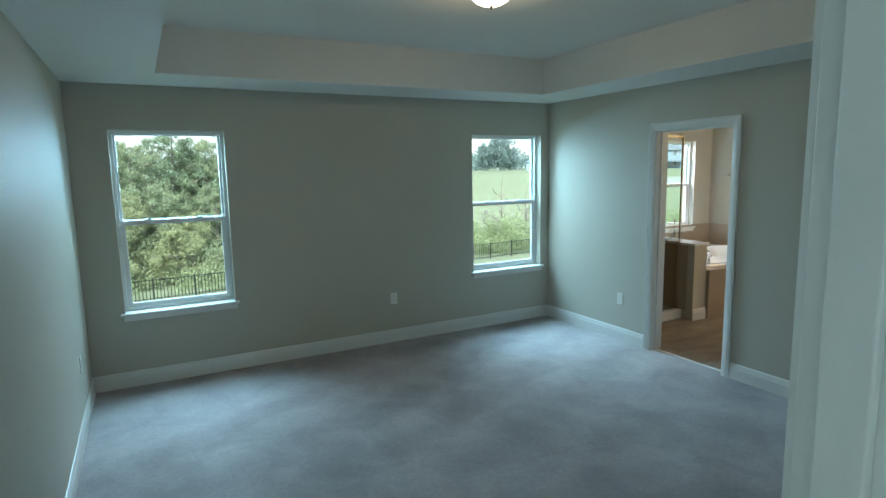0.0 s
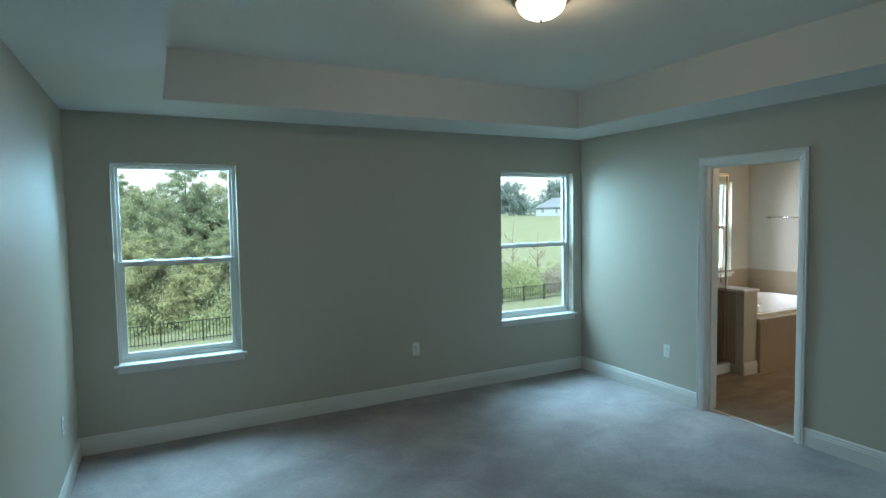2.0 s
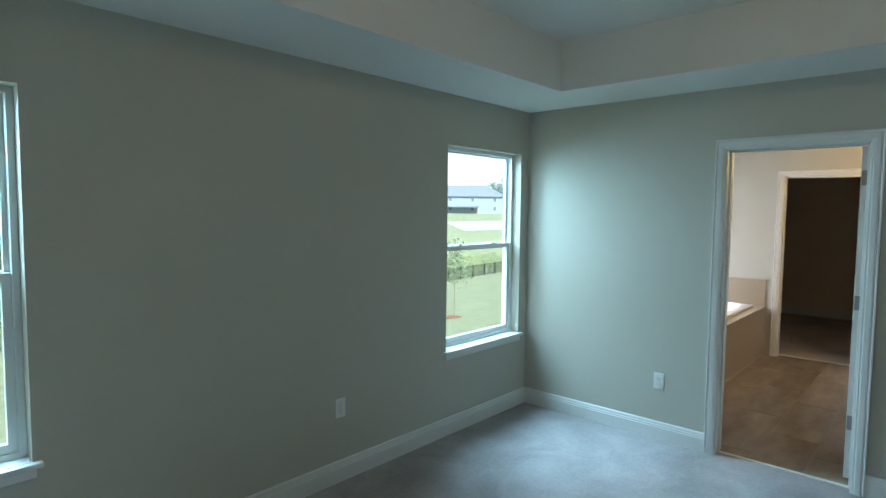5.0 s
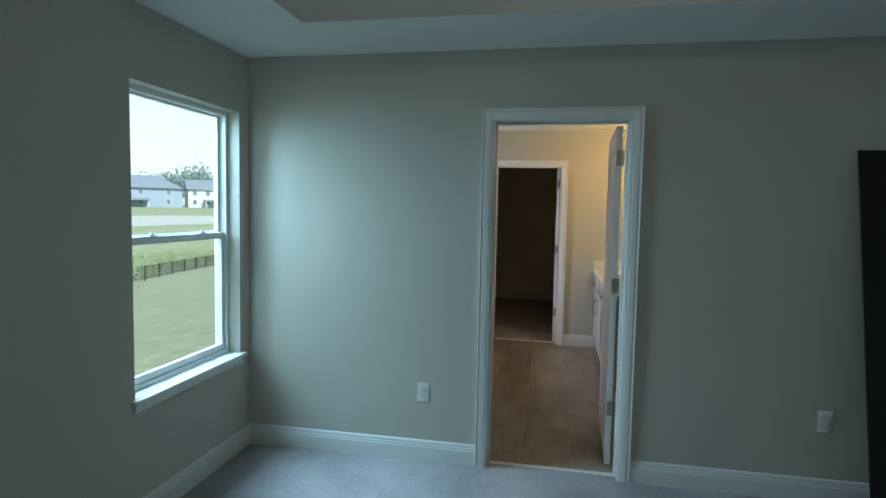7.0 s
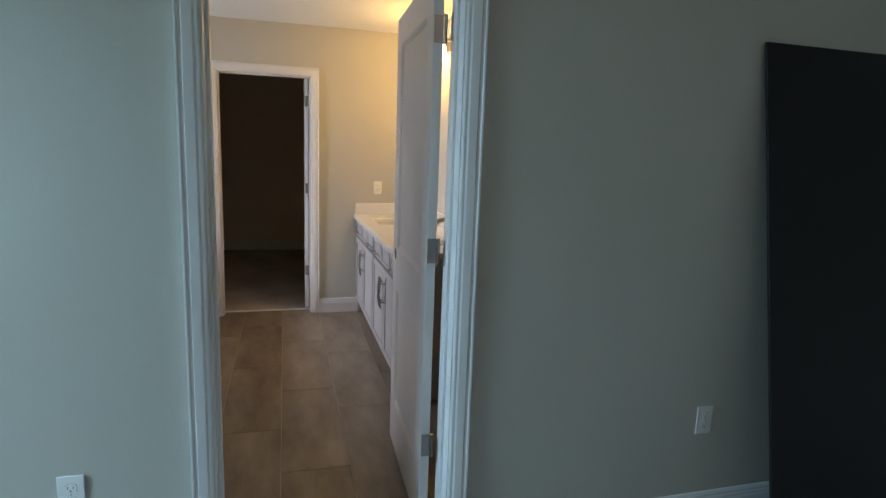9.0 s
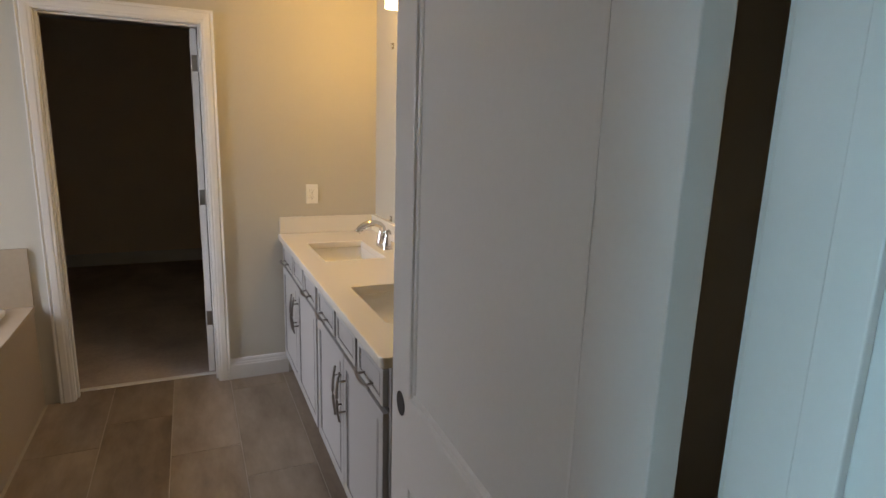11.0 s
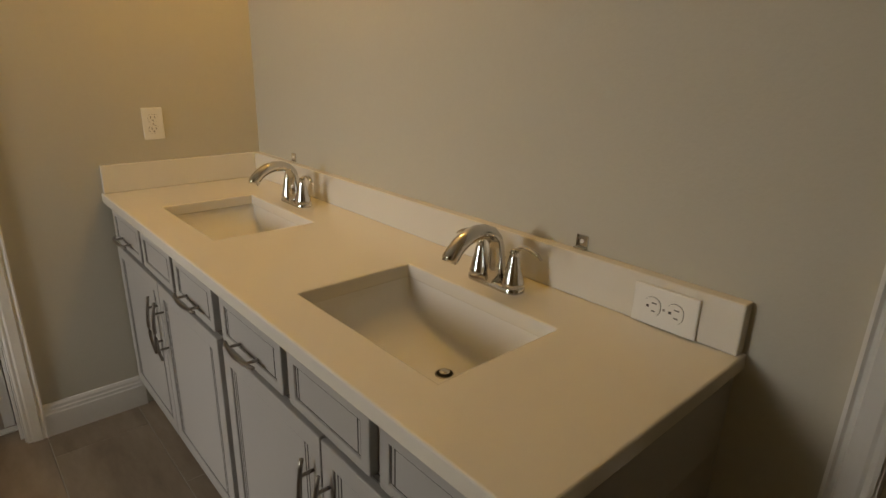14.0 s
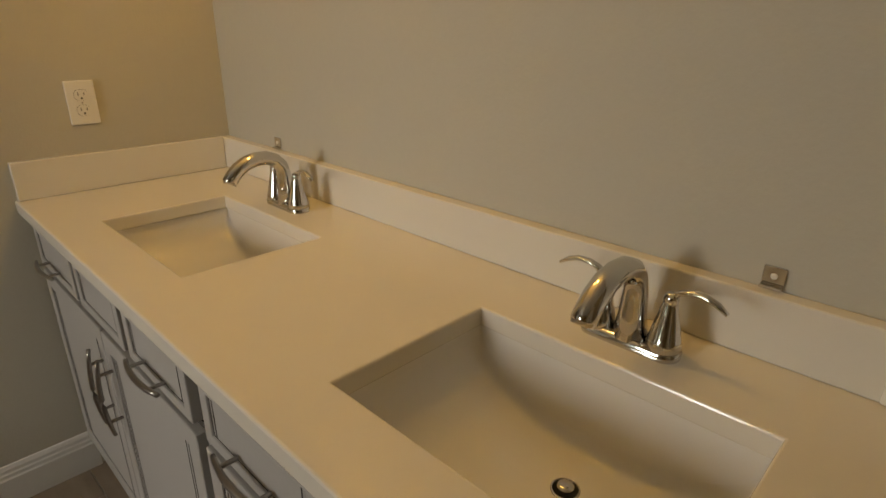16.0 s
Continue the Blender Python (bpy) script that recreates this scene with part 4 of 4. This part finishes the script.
def faucet(x, y, label):
    """Centerset faucet: base, arched spout, two flared handles with curved levers. Spout on +y."""
    root = thing("faucet", label, "faucet", x, y, TOP, group="vanity faucets")
    part("base", loft([[p for p in rounded_ring(0, 0, 0.078, 0.026, 0.024, z)] for z in (0.0, 0.010)] + [rounded_ring(0, 0, 0.072, 0.021, 0.020, 0.016)]), CHROME, root, "", True)
    pts = [(0, 0, 0.012), (0, 0.001, 0.05), (0, 0.003, 0.090), (0, 0.009, 0.110), (0, 0.024, 0.126), (0, 0.048, 0.135), (0, 0.075, 0.136), (0, 0.100, 0.130), (0, 0.122, 0.118), (0, 0.138, 0.103), (0, 0.146, 0.092), (0, 0.149, 0.086)]
    part("spout", tube(pts, [0.027, 0.0205, 0.0175, 0.0170, 0.0170, 0.0172, 0.0175, 0.0178, 0.0180, 0.0182, 0.0184, 0.0160], 20), CHROME, root, "", True)
    part("lift_rod", tube([(0, -0.022, 0.012), (0, -0.024, 0.055), (0, -0.024, 0.062)], [0.0025, 0.0025, 0.005], 10), CHROME, root, "", True)
    for s in (-1, 1):
        h = part("handle_body", lathe([(0.0, 0.0), (0.0255, 0.001), (0.0255, 0.018), (0.023, 0.024), (0.0165, 0.055), (0.011, 0.078), (0.010, 0.082), (0.0115, 0.085), (0.0085, 0.094), (0.0, 0.097)], 28, at=(s * 0.0515, 0, 0.004)), CHROME, root, "", True)
        lv = [(s * (0.0515 + 0.004), 0, 0.094), (s * 0.064, 0, 0.103), (s * 0.080, 0.001, 0.1085), (s * 0.098, 0.002, 0.1085), (s * 0.114, 0.003, 0.103), (s * 0.128, 0.004, 0.094)]
        part("lever", tube(lv, [0.0075, 0.0072, 0.0068, 0.0066, 0.0066, 0.0045], 14, None, 0.62), CHROME, h, "curved chrome lever", True)
    return root


faucet(5.753, 2.431, "chrome two handle faucet behind the sink")
faucet(6.702, 2.435, "chrome two handle faucet near the end wall")
for x, z, up in ((5.607, TOP + 0.118, 1), (6.926, TOP + 0.118, 1), (5.607, 1.975, -1), (6.926, 1.975, -1)):
    c = thing("mirror_clip", "small chrome mirror clip screwed to the wall", "clip", x, YV, z, group="mirror clips")
    b = box(-0.015, 0.015, 0.0005, 0.005, -0.016, 0.016, 0.001)
    box(-0.015, 0.015, 0.005, 0.014, -0.016 if up > 0 else 0.011, -0.011 if up > 0 else 0.016, 0.001, b)
    part("plate", b, CHROME, c)
    s = lathe([(0.0, 0.0), (0.0048, 0.0), (0.004, 0.0020), (0, 0.0026)], 14)
    bmesh.ops.rotate(s, verts=s.verts[:], cent=(0, 0, 0), matrix=Matrix.Rotation(radians(-90), 3, "X"))
    bmesh.ops.translate(s, verts=s.verts[:], vec=(0, 0.005, 0.002))
    part("screw", s, PLASTIC, c)

vl = thing("vanity_light", "wall light bar with lit frosted glass shades over the vanity", "wall light", 6.42, YV, 2.235)
part("back_plate", box(-0.24, 0.24, 0.0005, 0.022, -0.055, 0.055, 0.006), NICKEL, vl)
for dx in (-0.15, 0.15):
    part("arm", tube([(dx, 0.022, 0.0), (dx, 0.08, 0.01), (dx, 0.115, 0.005), (dx, 0.12, -0.01)], 0.009), NICKEL, vl, "", True)
    part("cup", lathe([(0.0, -0.005), (0.022, -0.006), (0.030, -0.022), (0.030, -0.032), (0, -0.032)], 24, at=(dx, 0.12, 0)), NICKEL, vl, "", True)
    s = part("shade", lathe([(0.030, -0.030), (0.038, -0.05), (0.044, -0.10), (0.046, -0.135), (0.043, -0.135), (0.041, -0.10), (0.035, -0.05), (0.028, -0.033)], 28, at=(dx, 0.12, 0)), SHADE_GLASS, vl, "lit frosted glass shade", True)
    s.visible_shadow = False
    lamp("vanity_bulb", "POINT", 5.0, WARM, pose(6.42 + dx, YV + 0.12, 2.235 - 0.095), radius=0.03)

# ---- outdoors ----


def smooth(a, b, t):
    t = max(0.0, min(1.0, (t - a) / (b - a)))
    return t * t * (3 - 2 * t)


def fence_y(x):
    return 34.2 + 0.10 * x


def land(x, y):
    e = y - fence_y(x)
    z = -3.3 - 1.85 * smooth(-26, 0, e) - 0.6 * smooth(0, 8, e) + 6.6 * smooth(9, 40, e)
    return z + 0.05 * math.sin(x * 0.13 + 1) * smooth(-20, 0, e)


bm = bmesh.new()
gx = sorted({*range(-60, 150, 4), *range(-1400, 1600, 100)})
gy = sorted({*range(-40, 150, 3), *range(-1400, 1700, 100)})
gv = [[bm.verts.new((x, y, land(x, y))) for y in gy] for x in gx]
for i in range(len(gx) - 1):
    for j in range(len(gy) - 1):
        bm.faces.new([gv[i][j], gv[i + 1][j], gv[i + 1][j + 1], gv[i][j + 1]])
structure("ground", bm, GRASS, "mown lawn falling to a fence and rising beyond", "lawn")

fence = thing("fence", "black metal picket fence across the foot of the lawn", "fence")
x = -23.3
picket = box(-0.019, 0.019, -0.012, 0.012, 0.06, 1.20)
picket_me = add_to("picket", picket, IRON)
post_me = add_to("post", box(-0.045, 0.045, -0.04, 0.04, -0.15, 1.27, 0.004), IRON)
rail_bm = bmesh.new()
FX1, STEP = 84.0, 2.12
far = bmesh.new()
n = 0
while x < FX1:
    p = new("post", post_me)
    p.parent, p.location = fence, (x, fence_y(x), land(x, fence_y(x)))
    a, b = (x, fence_y(x), land(x, fence_y(x))), (x + STEP, fence_y(x + STEP), land(x + STEP, fence_y(x + STEP)))
    for h in (0.16, 1.16):
        r = sweep(bmesh.new(), [(-0.018, -0.018), (0.018, -0.018), (0.018, 0.018), (-0.018, 0.018)], (a[0], a[1], a[2] + h), (b[0], b[1], b[2] + h), (0, 1, 0), (0, 0, 1))
        part("rail", r, IRON, fence)
    for k in range(1, 12):
        s = k / 12
        px, py, pz = (a[q] + (b[q] - a[q]) * s for q in range(3))
        if -6 < x < 46 and n < 290:
            q = new("picket", picket_me)
            q.parent, q.location = fence, (px, py, pz)
            n += 1
        else:
            sweep(far, [(-0.019, -0.012), (0.019, -0.012), (0.019, 0.012), (-0.019, 0.012)], (px, py, pz + 0.06), (px, py, pz + 1.2), (1, 0, 0), (0, 1, 0))
    x += STEP
part("far_pickets", far, IRON, fence)["kind"] = "stuff"


def leaf_cloud(name, blobs, count, size, mat, rng, drop=0.0):
    """Many small bent leaves scattered in and on uneven lumps (x, y, z, rx, rz)."""
    bl = np.array(blobs)
    weights = bl[:, 3] ** 2 * bl[:, 4]
    pick = rng.choice(len(bl), count, p=weights / weights.sum())
    d = rng.normal(size=(count, 3))
    d /= np.linalg.norm(d, axis=1)[:, None]
    r = 0.35 + 0.55 * rng.random(count) ** 0.7 + 0.18 * np.abs(rng.normal(size=count))
    ph = pick * 1.7
    lump = 1 + 0.22 * np.sin(d[:, 0] * 5 + ph) * np.cos(d[:, 1] * 4.3 - ph) + 0.16 * np.sin(d[:, 2] * 9 + d[:, 0] * 7 + ph * 2)
    c = bl[pick, :3] + d * bl[pick][:, [3, 3, 4]] * (r * lump)[:, None]
    nrm = d + 0.5 * rng.normal(size=(count, 3))
    a = np.cross(nrm, rng.normal(size=(count, 3)))
    a /= np.linalg.norm(a, axis=1)[:, None]
    b = np.cross(nrm, a)
    b /= np.linalg.norm(b, axis=1)[:, None] + 1e-9
    s = (size * (0.6 + 0.8 * rng.random(count)))[:, None]
    v = np.stack([c - a * s, c + b * s * 0.5, c + a * s, c - b * s * 0.5], 1).reshape(-1, 3)
    me = bpy.data.meshes.new(name)
    me.from_pydata(v.tolist(), [], np.arange(4 * count).reshape(-1, 4).tolist())
    me.materials.append(mat)
    return me


def tree(seed, height, spread, mat, label, leaves=2600, size=0.20, x=0, y=0, lean=0.0, limbs=26, tuft=0.18, low=0.10):
    """Tapered trunk with many rising limbs; each limb and its side twigs carry loose tufts of leaves with gaps between them."""
    rng = np.random.default_rng(seed)
    root = thing("tree", label, "tree", x, y, land(x, y) - 0.1, rng.random() * 360, group="trees past the fence")

    def axis(h):
        return (0.12 * math.sin(h * 5 + seed) + lean * h, 0.10 * math.cos(h * 4 + seed), height * h)

    girth = 0.020 * height ** 0.9
    wood = tube([axis(k / 7) for k in range(8)], [girth * (1 - 0.92 * k / 7) + 0.008 for k in range(8)], 9)
    blobs = []
    for k in range(limbs):
        h = low + (0.97 - low) * (k + rng.random()) / limbs
        shape = min(1.0, 0.45 + 1.8 * h) * (1 - h) ** 0.62 * 1.25
        r = spread * (shape * (0.72 + 0.5 * rng.random()) + 0.05)
        a = k * 2.4 + 0.8 * rng.random()
        rise = r * (0.25 + 0.75 * h) * (0.6 + 0.6 * rng.random())
        p0 = Vector(axis(h))
        way = Vector((math.cos(a), math.sin(a), 0))
        mid, tip = p0 + way * r * 0.55 + Vector((0, 0, rise * 0.6)), p0 + way * r + Vector((0, 0, rise * 0.85))
        tube([p0, mid, tip], [girth * 0.35 * (1.05 - h), girth * 0.2 * (1.05 - h) + 0.006, 0.006], 5, wood)
        for s in (0.38, 0.58, 0.78, 0.95):
            c = p0.lerp(mid, s / 0.55) if s < 0.55 else mid.lerp(tip, (s - 0.55) / 0.45)
            for q in range(3):
                off = Vector(rng.normal(size=3)) * r * 0.16
                e = c + off
                tube([c, e], [0.012, 0.005], 4, wood)
                rr = spread * tuft * (0.45 + 0.75 * rng.random()) * (0.55 + 0.45 * shape)
                blobs.append((e.x, e.y, e.z, rr, rr * (0.5 + 0.4 * rng.random())))
    top = axis(1.0)
    blobs += [(top[0], top[1], height * 0.985, spread * 0.06, height * 0.03), (top[0], top[1], height * 0.94, spread * 0.09, height * 0.03)]
    part("trunk", wood, BARK, root)
    crown = new("crown", leaf_cloud("crown", blobs, leaves, size, mat, rng))
    crown.parent = root
    return root


kinds = [tree(11, 7.4, 3.4, LEAVES[0], "olive green broadleaf tree with uneven crown", 40000, 0.065, -3.2, 46),
         tree(12, 11.5, 3.3, LEAVES[1], "tall green tree with a pointed open crown", 52000, 0.062, 2.1, 47.5, limbs=44, tuft=0.14),
         tree(13, 6.0, 2.8, LEAVES[2], "yellow green young tree past the fence", 34000, 0.058, -1.4, 42.5, low=0.05),
         tree(14, 9.4, 3.0, LEAVES[0], "grey green tree with open crown", 36000, 0.062, -0.6, 45, tuft=0.16)]
rng = np.random.default_rng(3)
for k, x, y, s in ((1, -8.5, 52, 0.7), (0, -8.0, 57, 0.8), (0, -5.0, 53, 0.95), (2, -6.4, 49, 0.95), (0, -6.8, 44, 0.85), (3, -11, 46, 0.75), (2, -4.6, 41, 0.8), (0, 0.2, 51, 1.0), (3, 5.6, 47.5, 1.1), (3, 3.6, 50, 0.98), (1, 7.9, 47, 0.85), (3, 4.4, 43.5, 0.72), (2, 2.6, 41.8, 0.75), (0, 0.9, 43.6, 0.8),
                   (0, 8.4, 52, 1.05), (1, -1.6, 60, 0.6), (3, -2.8, 58, 0.8), (0, 10.5, 44, 0.6), (2, 6.2, 42.2, 0.6), (1, -14, 52, 0.7), (2, 19.5, 46, 0.6), (3, 21.2, 47, 0.5)):
    c = copy_thing(kinds[k], pose(x, y, land(x, y) - 0.1, 0, 0, rng.random() * 360))
    c.scale = (s, s, s * (0.9 + 0.2 * rng.random()))

# brush and tall grass along the far side of the fence
rng = np.random.default_rng(8)
blobs = []
for k in range(380):
    x = -12 + 92 * rng.random()
    e = 1.2 + 9.5 * rng.random()
    y = fence_y(x) + e
    s = (0.4 + 0.45 * rng.random()) * (1.0 + 0.35 * smooth(1.5, 7, e))
    blobs.append((x, y, land(x, y) + s * 0.7, s * 1.2, s * 1.25))
tagged(new("brush", leaf_cloud("brush", blobs, 165000, 0.06, DRYGRASS, rng)), "pale green and straw brush past the fence", "brush", kind="stuff")
blobs = []
for k in range(60):
    x = -13 + 26 * rng.random()
    y = fence_y(x) + 5 + 8 * rng.random()
    blobs.append((x, y, land(x, y) + 1.4, 1.8, 1.8))
tagged(new("undergrowth", leaf_cloud("undergrowth", blobs, 80000, 0.065, LEAVES[0], rng)), "dark green undergrowth between the trees", "undergrowth", kind="stuff")
# tall pale shrubs thinning out along the fence, some rosy and half bare
for mat, count, label, hue in ((DRYGRASS, 70, "tall pale green shrubs past the fence", "shrubs"), (LEAVES[4], 12, "rosy half bare shrubs past the fence", "shrubs")):
    blobs = []
    for k in range(count):
        x = 11 + 27 * rng.random() + (24 * rng.random() if k % 3 == 0 else 0)
        e = 3.2 + 6 * rng.random()
        top = (2.5 + 1.8 * rng.random()) * (1 - 0.45 * smooth(30, 42, x)) * (0.6 + 0.4 * smooth(2, 7, e))
        for q in range(5):
            h = top * (0.15 + 0.17 * q)
            blobs.append((x + 0.5 * rng.normal(), fence_y(x) + e + 0.4 * rng.normal(), land(x, fence_y(x) + e) + h, 0.95 - 0.12 * q, 0.55))
    tagged(new("shrubs", leaf_cloud("shrubs", blobs, count * 2600, 0.055, mat, rng)), label, hue, kind="stuff")


def bare_tree(x, y, height, seed):
    """A thin leafless tree: forking twigs from one stem."""
    rng = np.random.default_rng(seed)
    root = thing("bare_tree", "thin bare grey tree standing in the brush", "tree", x, y, land(x, y) - 0.1)
    stem = tube([(0, 0, 0), (0.15, 0.05, height * 0.4), (0.05, 0, height * 0.75), (0.2, 0, height)], [0.11, 0.085, 0.05, 0.015], 7)
    part("trunk", stem, BARK, root)
    for k in range(10):
        h = height * (0.3 + 0.04 * k + 0.06 * rng.random())
        a, r = k * 2.4 + rng.random(), height * (0.07 + 0.10 * rng.random())
        tip = (r * math.cos(a), r * math.sin(a), h + r * (0.6 + 0.5 * rng.random()))
        mid = (tip[0] * 0.5, tip[1] * 0.5, h + 0.3 * r)
        limb = tube([(0.1, 0, h), mid, tip], [0.045, 0.03, 0.012], 5)
        for q in range(4):
            b = a + 1.5 * rng.normal()
            tube([mid, (mid[0] + 0.3 * r * math.cos(b), mid[1] + 0.3 * r * math.sin(b), mid[2] + 0.4 * r * rng.random()), (mid[0] + 0.5 * r * math.cos(b), mid[1] + 0.5 * r * math.sin(b), mid[2] + 0.7 * r)], [0.025, 0.018, 0.01], 5, limb)
        part("limb", limb, BARK, root)


bare_tree(29.0, 43.5, 7.0, 5)
bare_tree(5.2, 43.0, 7.4, 9)
bare_tree(32.5, 44.5, 5.8, 14)
# far woods on the skyline
blobs = []
for k in range(260):
    a = radians(-20 + 120 * rng.random())
    d = 210 + 50 * rng.random()
    x, y = d * math.sin(a), d * math.cos(a)
    grow = 4.5 * smooth(radians(40), radians(55), a)
    blobs.append((x, y, land(x, y) + 2.2 + grow + 2 * rng.random(), 6, 3.2 + 0.6 * grow))
tagged(new("far_woods", leaf_cloud("far_woods", blobs, 60000, 0.6, LEAVES[3], rng)), "low woods on the skyline with distance haze in their colour", "woods", kind="stuff")

# young tree in a mulch ring on the lawn
SX, SY = 22.6, 22.2
sap = thing("sapling", "thin young tree in a ring of mulch on the lawn", "tree", SX, SY, land(SX, SY))
rng = np.random.default_rng(21)
part("trunk", tube([(0, 0, -0.1), (0.02, 0, 1.9), (0, 0.02, 3.9)], [0.045, 0.035, 0.012], 8), BARK, sap)
o = new("crown", leaf_cloud("crown", [(0, 0, 2.7, 0.8, 0.9), (0.1, 0.05, 3.7, 0.5, 0.6)], 620, 0.09, LEAVES[1], rng))
o.parent = sap
part("mulch", lathe([(0, 0.09), (0.35, 0.07), (0.5, 0.02), (0.55, -0.05), (0, -0.05)], 20), MULCH, sap)

# pale road across the hill
bm = bmesh.new()
rows = []
for k in range(26):
    x = 78 + k * 3.5
    y = fence_y(x) + 27 - 0.12 * (x - 90) + 3 * math.sin(k * 0.12)
    rows.append([bm.verts.new((x, y + w, land(x, y + w) + 0.06)) for w in (-2.6, 2.6)])
for a, b in zip(rows, rows[1:]):
    bm.faces.new([a[0], b[0], b[1], a[1]])
structure("road", bm, ASPHALT, "pale road crossing the green hill", "road")


def house(x, y, w, d, storeys, rz, wallmat, label, gable=False):
    """A plain family house: walls, roof, windows with frames, a lean-to porch."""
    root = thing("house", label, "house", x, y, land(x, y) - 0.2, rz, group="houses on the hill")
    h = 2.5 * storeys
    part("wall", box(-w / 2, w / 2, -d / 2, d / 2, -1.0, h, 0.02), wallmat, root)
    bm = bmesh.new()
    o, r = 0.5, d * 0.28
    v = [bm.verts.new(p) for p in ((-w / 2 - o, -d / 2 - o, h), (w / 2 + o, -d / 2 - o, h), (w / 2 + o, d / 2 + o, h), (-w / 2 - o, d / 2 + o, h), (-w / 2 - o if gable else -w / 2 + d * 0.45, 0, h + r), (w / 2 + o if gable else w / 2 - d * 0.45, 0, h + r))]
    for f in ((0, 1, 5, 4), (2, 3, 4, 5), (1, 2, 5), (3, 0, 4), (3, 2, 1, 0)):
        bm.faces.new([v[i] for i in f])
    part("roof", bm, SHINGLE, root)
    for st in range(storeys):
        for k in range(4):
            wx = -w / 2 + w * (k + 0.5) / 4
            fr = part("window", slab("y", (wx - 0.55, wx + 0.55), (st * 2.5 + 0.9, st * 2.5 + 2.3), -d / 2 - 0.06, -d / 2 - 0.005, [(wx - 0.46, wx + 0.46, st * 2.5 + 0.99, st * 2.5 + 2.21)]), STUCCO_WHITE, root)
            part("pane", box(wx - 0.46, wx + 0.46, -d / 2 - 0.03, -d / 2 - 0.01, st * 2.5 + 0.99, st * 2.5 + 2.21), DARKPANE, fr)
    if storeys > 1:
        bm = bmesh.new()
        pw = w * 0.4
        sweep(bm, [(0, 2.75), (-3.0, 2.35), (-3.0, 2.25), (0, 2.6)], (-pw / 2, -d / 2, -0.35), (pw / 2, -d / 2, -0.35), (0, 1, 0), (0, 0, 1))
        part("porch_roof", bm, SHINGLE, root)
        for px in (-pw / 2 + 0.2, pw / 2 - 0.2):
            part("porch_post", box(px - 0.1, px + 0.1, -d / 2 - 2.9, -d / 2 - 2.7, -0.6, 1.92), STUCCO_WHITE, root)
    return root


house(104, 128, 15, 10, 1, -40, STUCCO, "pale single storey house with a grey hip roof")
house(119, 126, 12, 9, 2, -40, STUCCO_WHITE, "white two storey house with a grey gable roof", True)
house(127, 110, 25, 12, 2, -50, STUCCO, "pale blue grey two storey house with a hip roof")
house(144, 97, 13, 10, 2, -50, STUCCO_WHITE, "white two storey house with gable ends", True)
house(157, 81, 18, 11, 2, -55, STUCCO, "pale grey two storey house further along the hill")
# hill trees take the leaf colour that has haze painted into it
kinds.append(tree(15, 9.6, 5.2, LEAVES[3], "blue green broad tree on the hill, paled by painted haze", 9000, 0.22, 100.5, 150))
for k, x, y, s in ((4, 97, 153, 0.8), (4, 104, 150, 0.7), (4, 117, 148, 1.05), (4, 122, 150, 1.1), (4, 131, 146, 1.0)):
    c = copy_thing(kinds[k], pose(x, y, land(x, y) - 0.1, 0, 0, 40 * k + x))
    c.scale = (s, s, s)

# ---- floor tiles ----
PW, PL, G = 0.311, 0.905, 0.0035


def tile_mesh(w, h):
    return add_to("floor_tile", box(0, w - G, 0, h - G, -0.006, 0.0, 0.0010, seg=1), PLANK)


floor = bpy.data.objects["floor_bathroom"]
whole = tile_mesh(PL, PW)
y = 3.236 - 4 * PW
row = 0
while y < YB:
    x = 6.46 - 4 * PL + (0.0, 0.42, 0.20, 0.62)[row % 4]
    while x < XBE + 0.1:
        x0, x1, y0, y1 = max(x, XE + 0.082), min(x + PL, XBE + 0.108 if 3.2 < y < 3.9 else XBE), max(y, YV), min(y + PW, 4.180 if x > 5.2 else 4.38)
        if x1 - x0 > 0.02 and y1 - y0 > 0.02:
            full = x1 - x0 > PL - 1e-4 and y1 - y0 > PW - 1e-4
            t = new("floor_tile", whole if full else tile_mesh(x1 - x0, y1 - y0))
            t.location = (x0, y0, 0.0)
            t.parent = floor
        x += PL
    y += PW
    row += 1
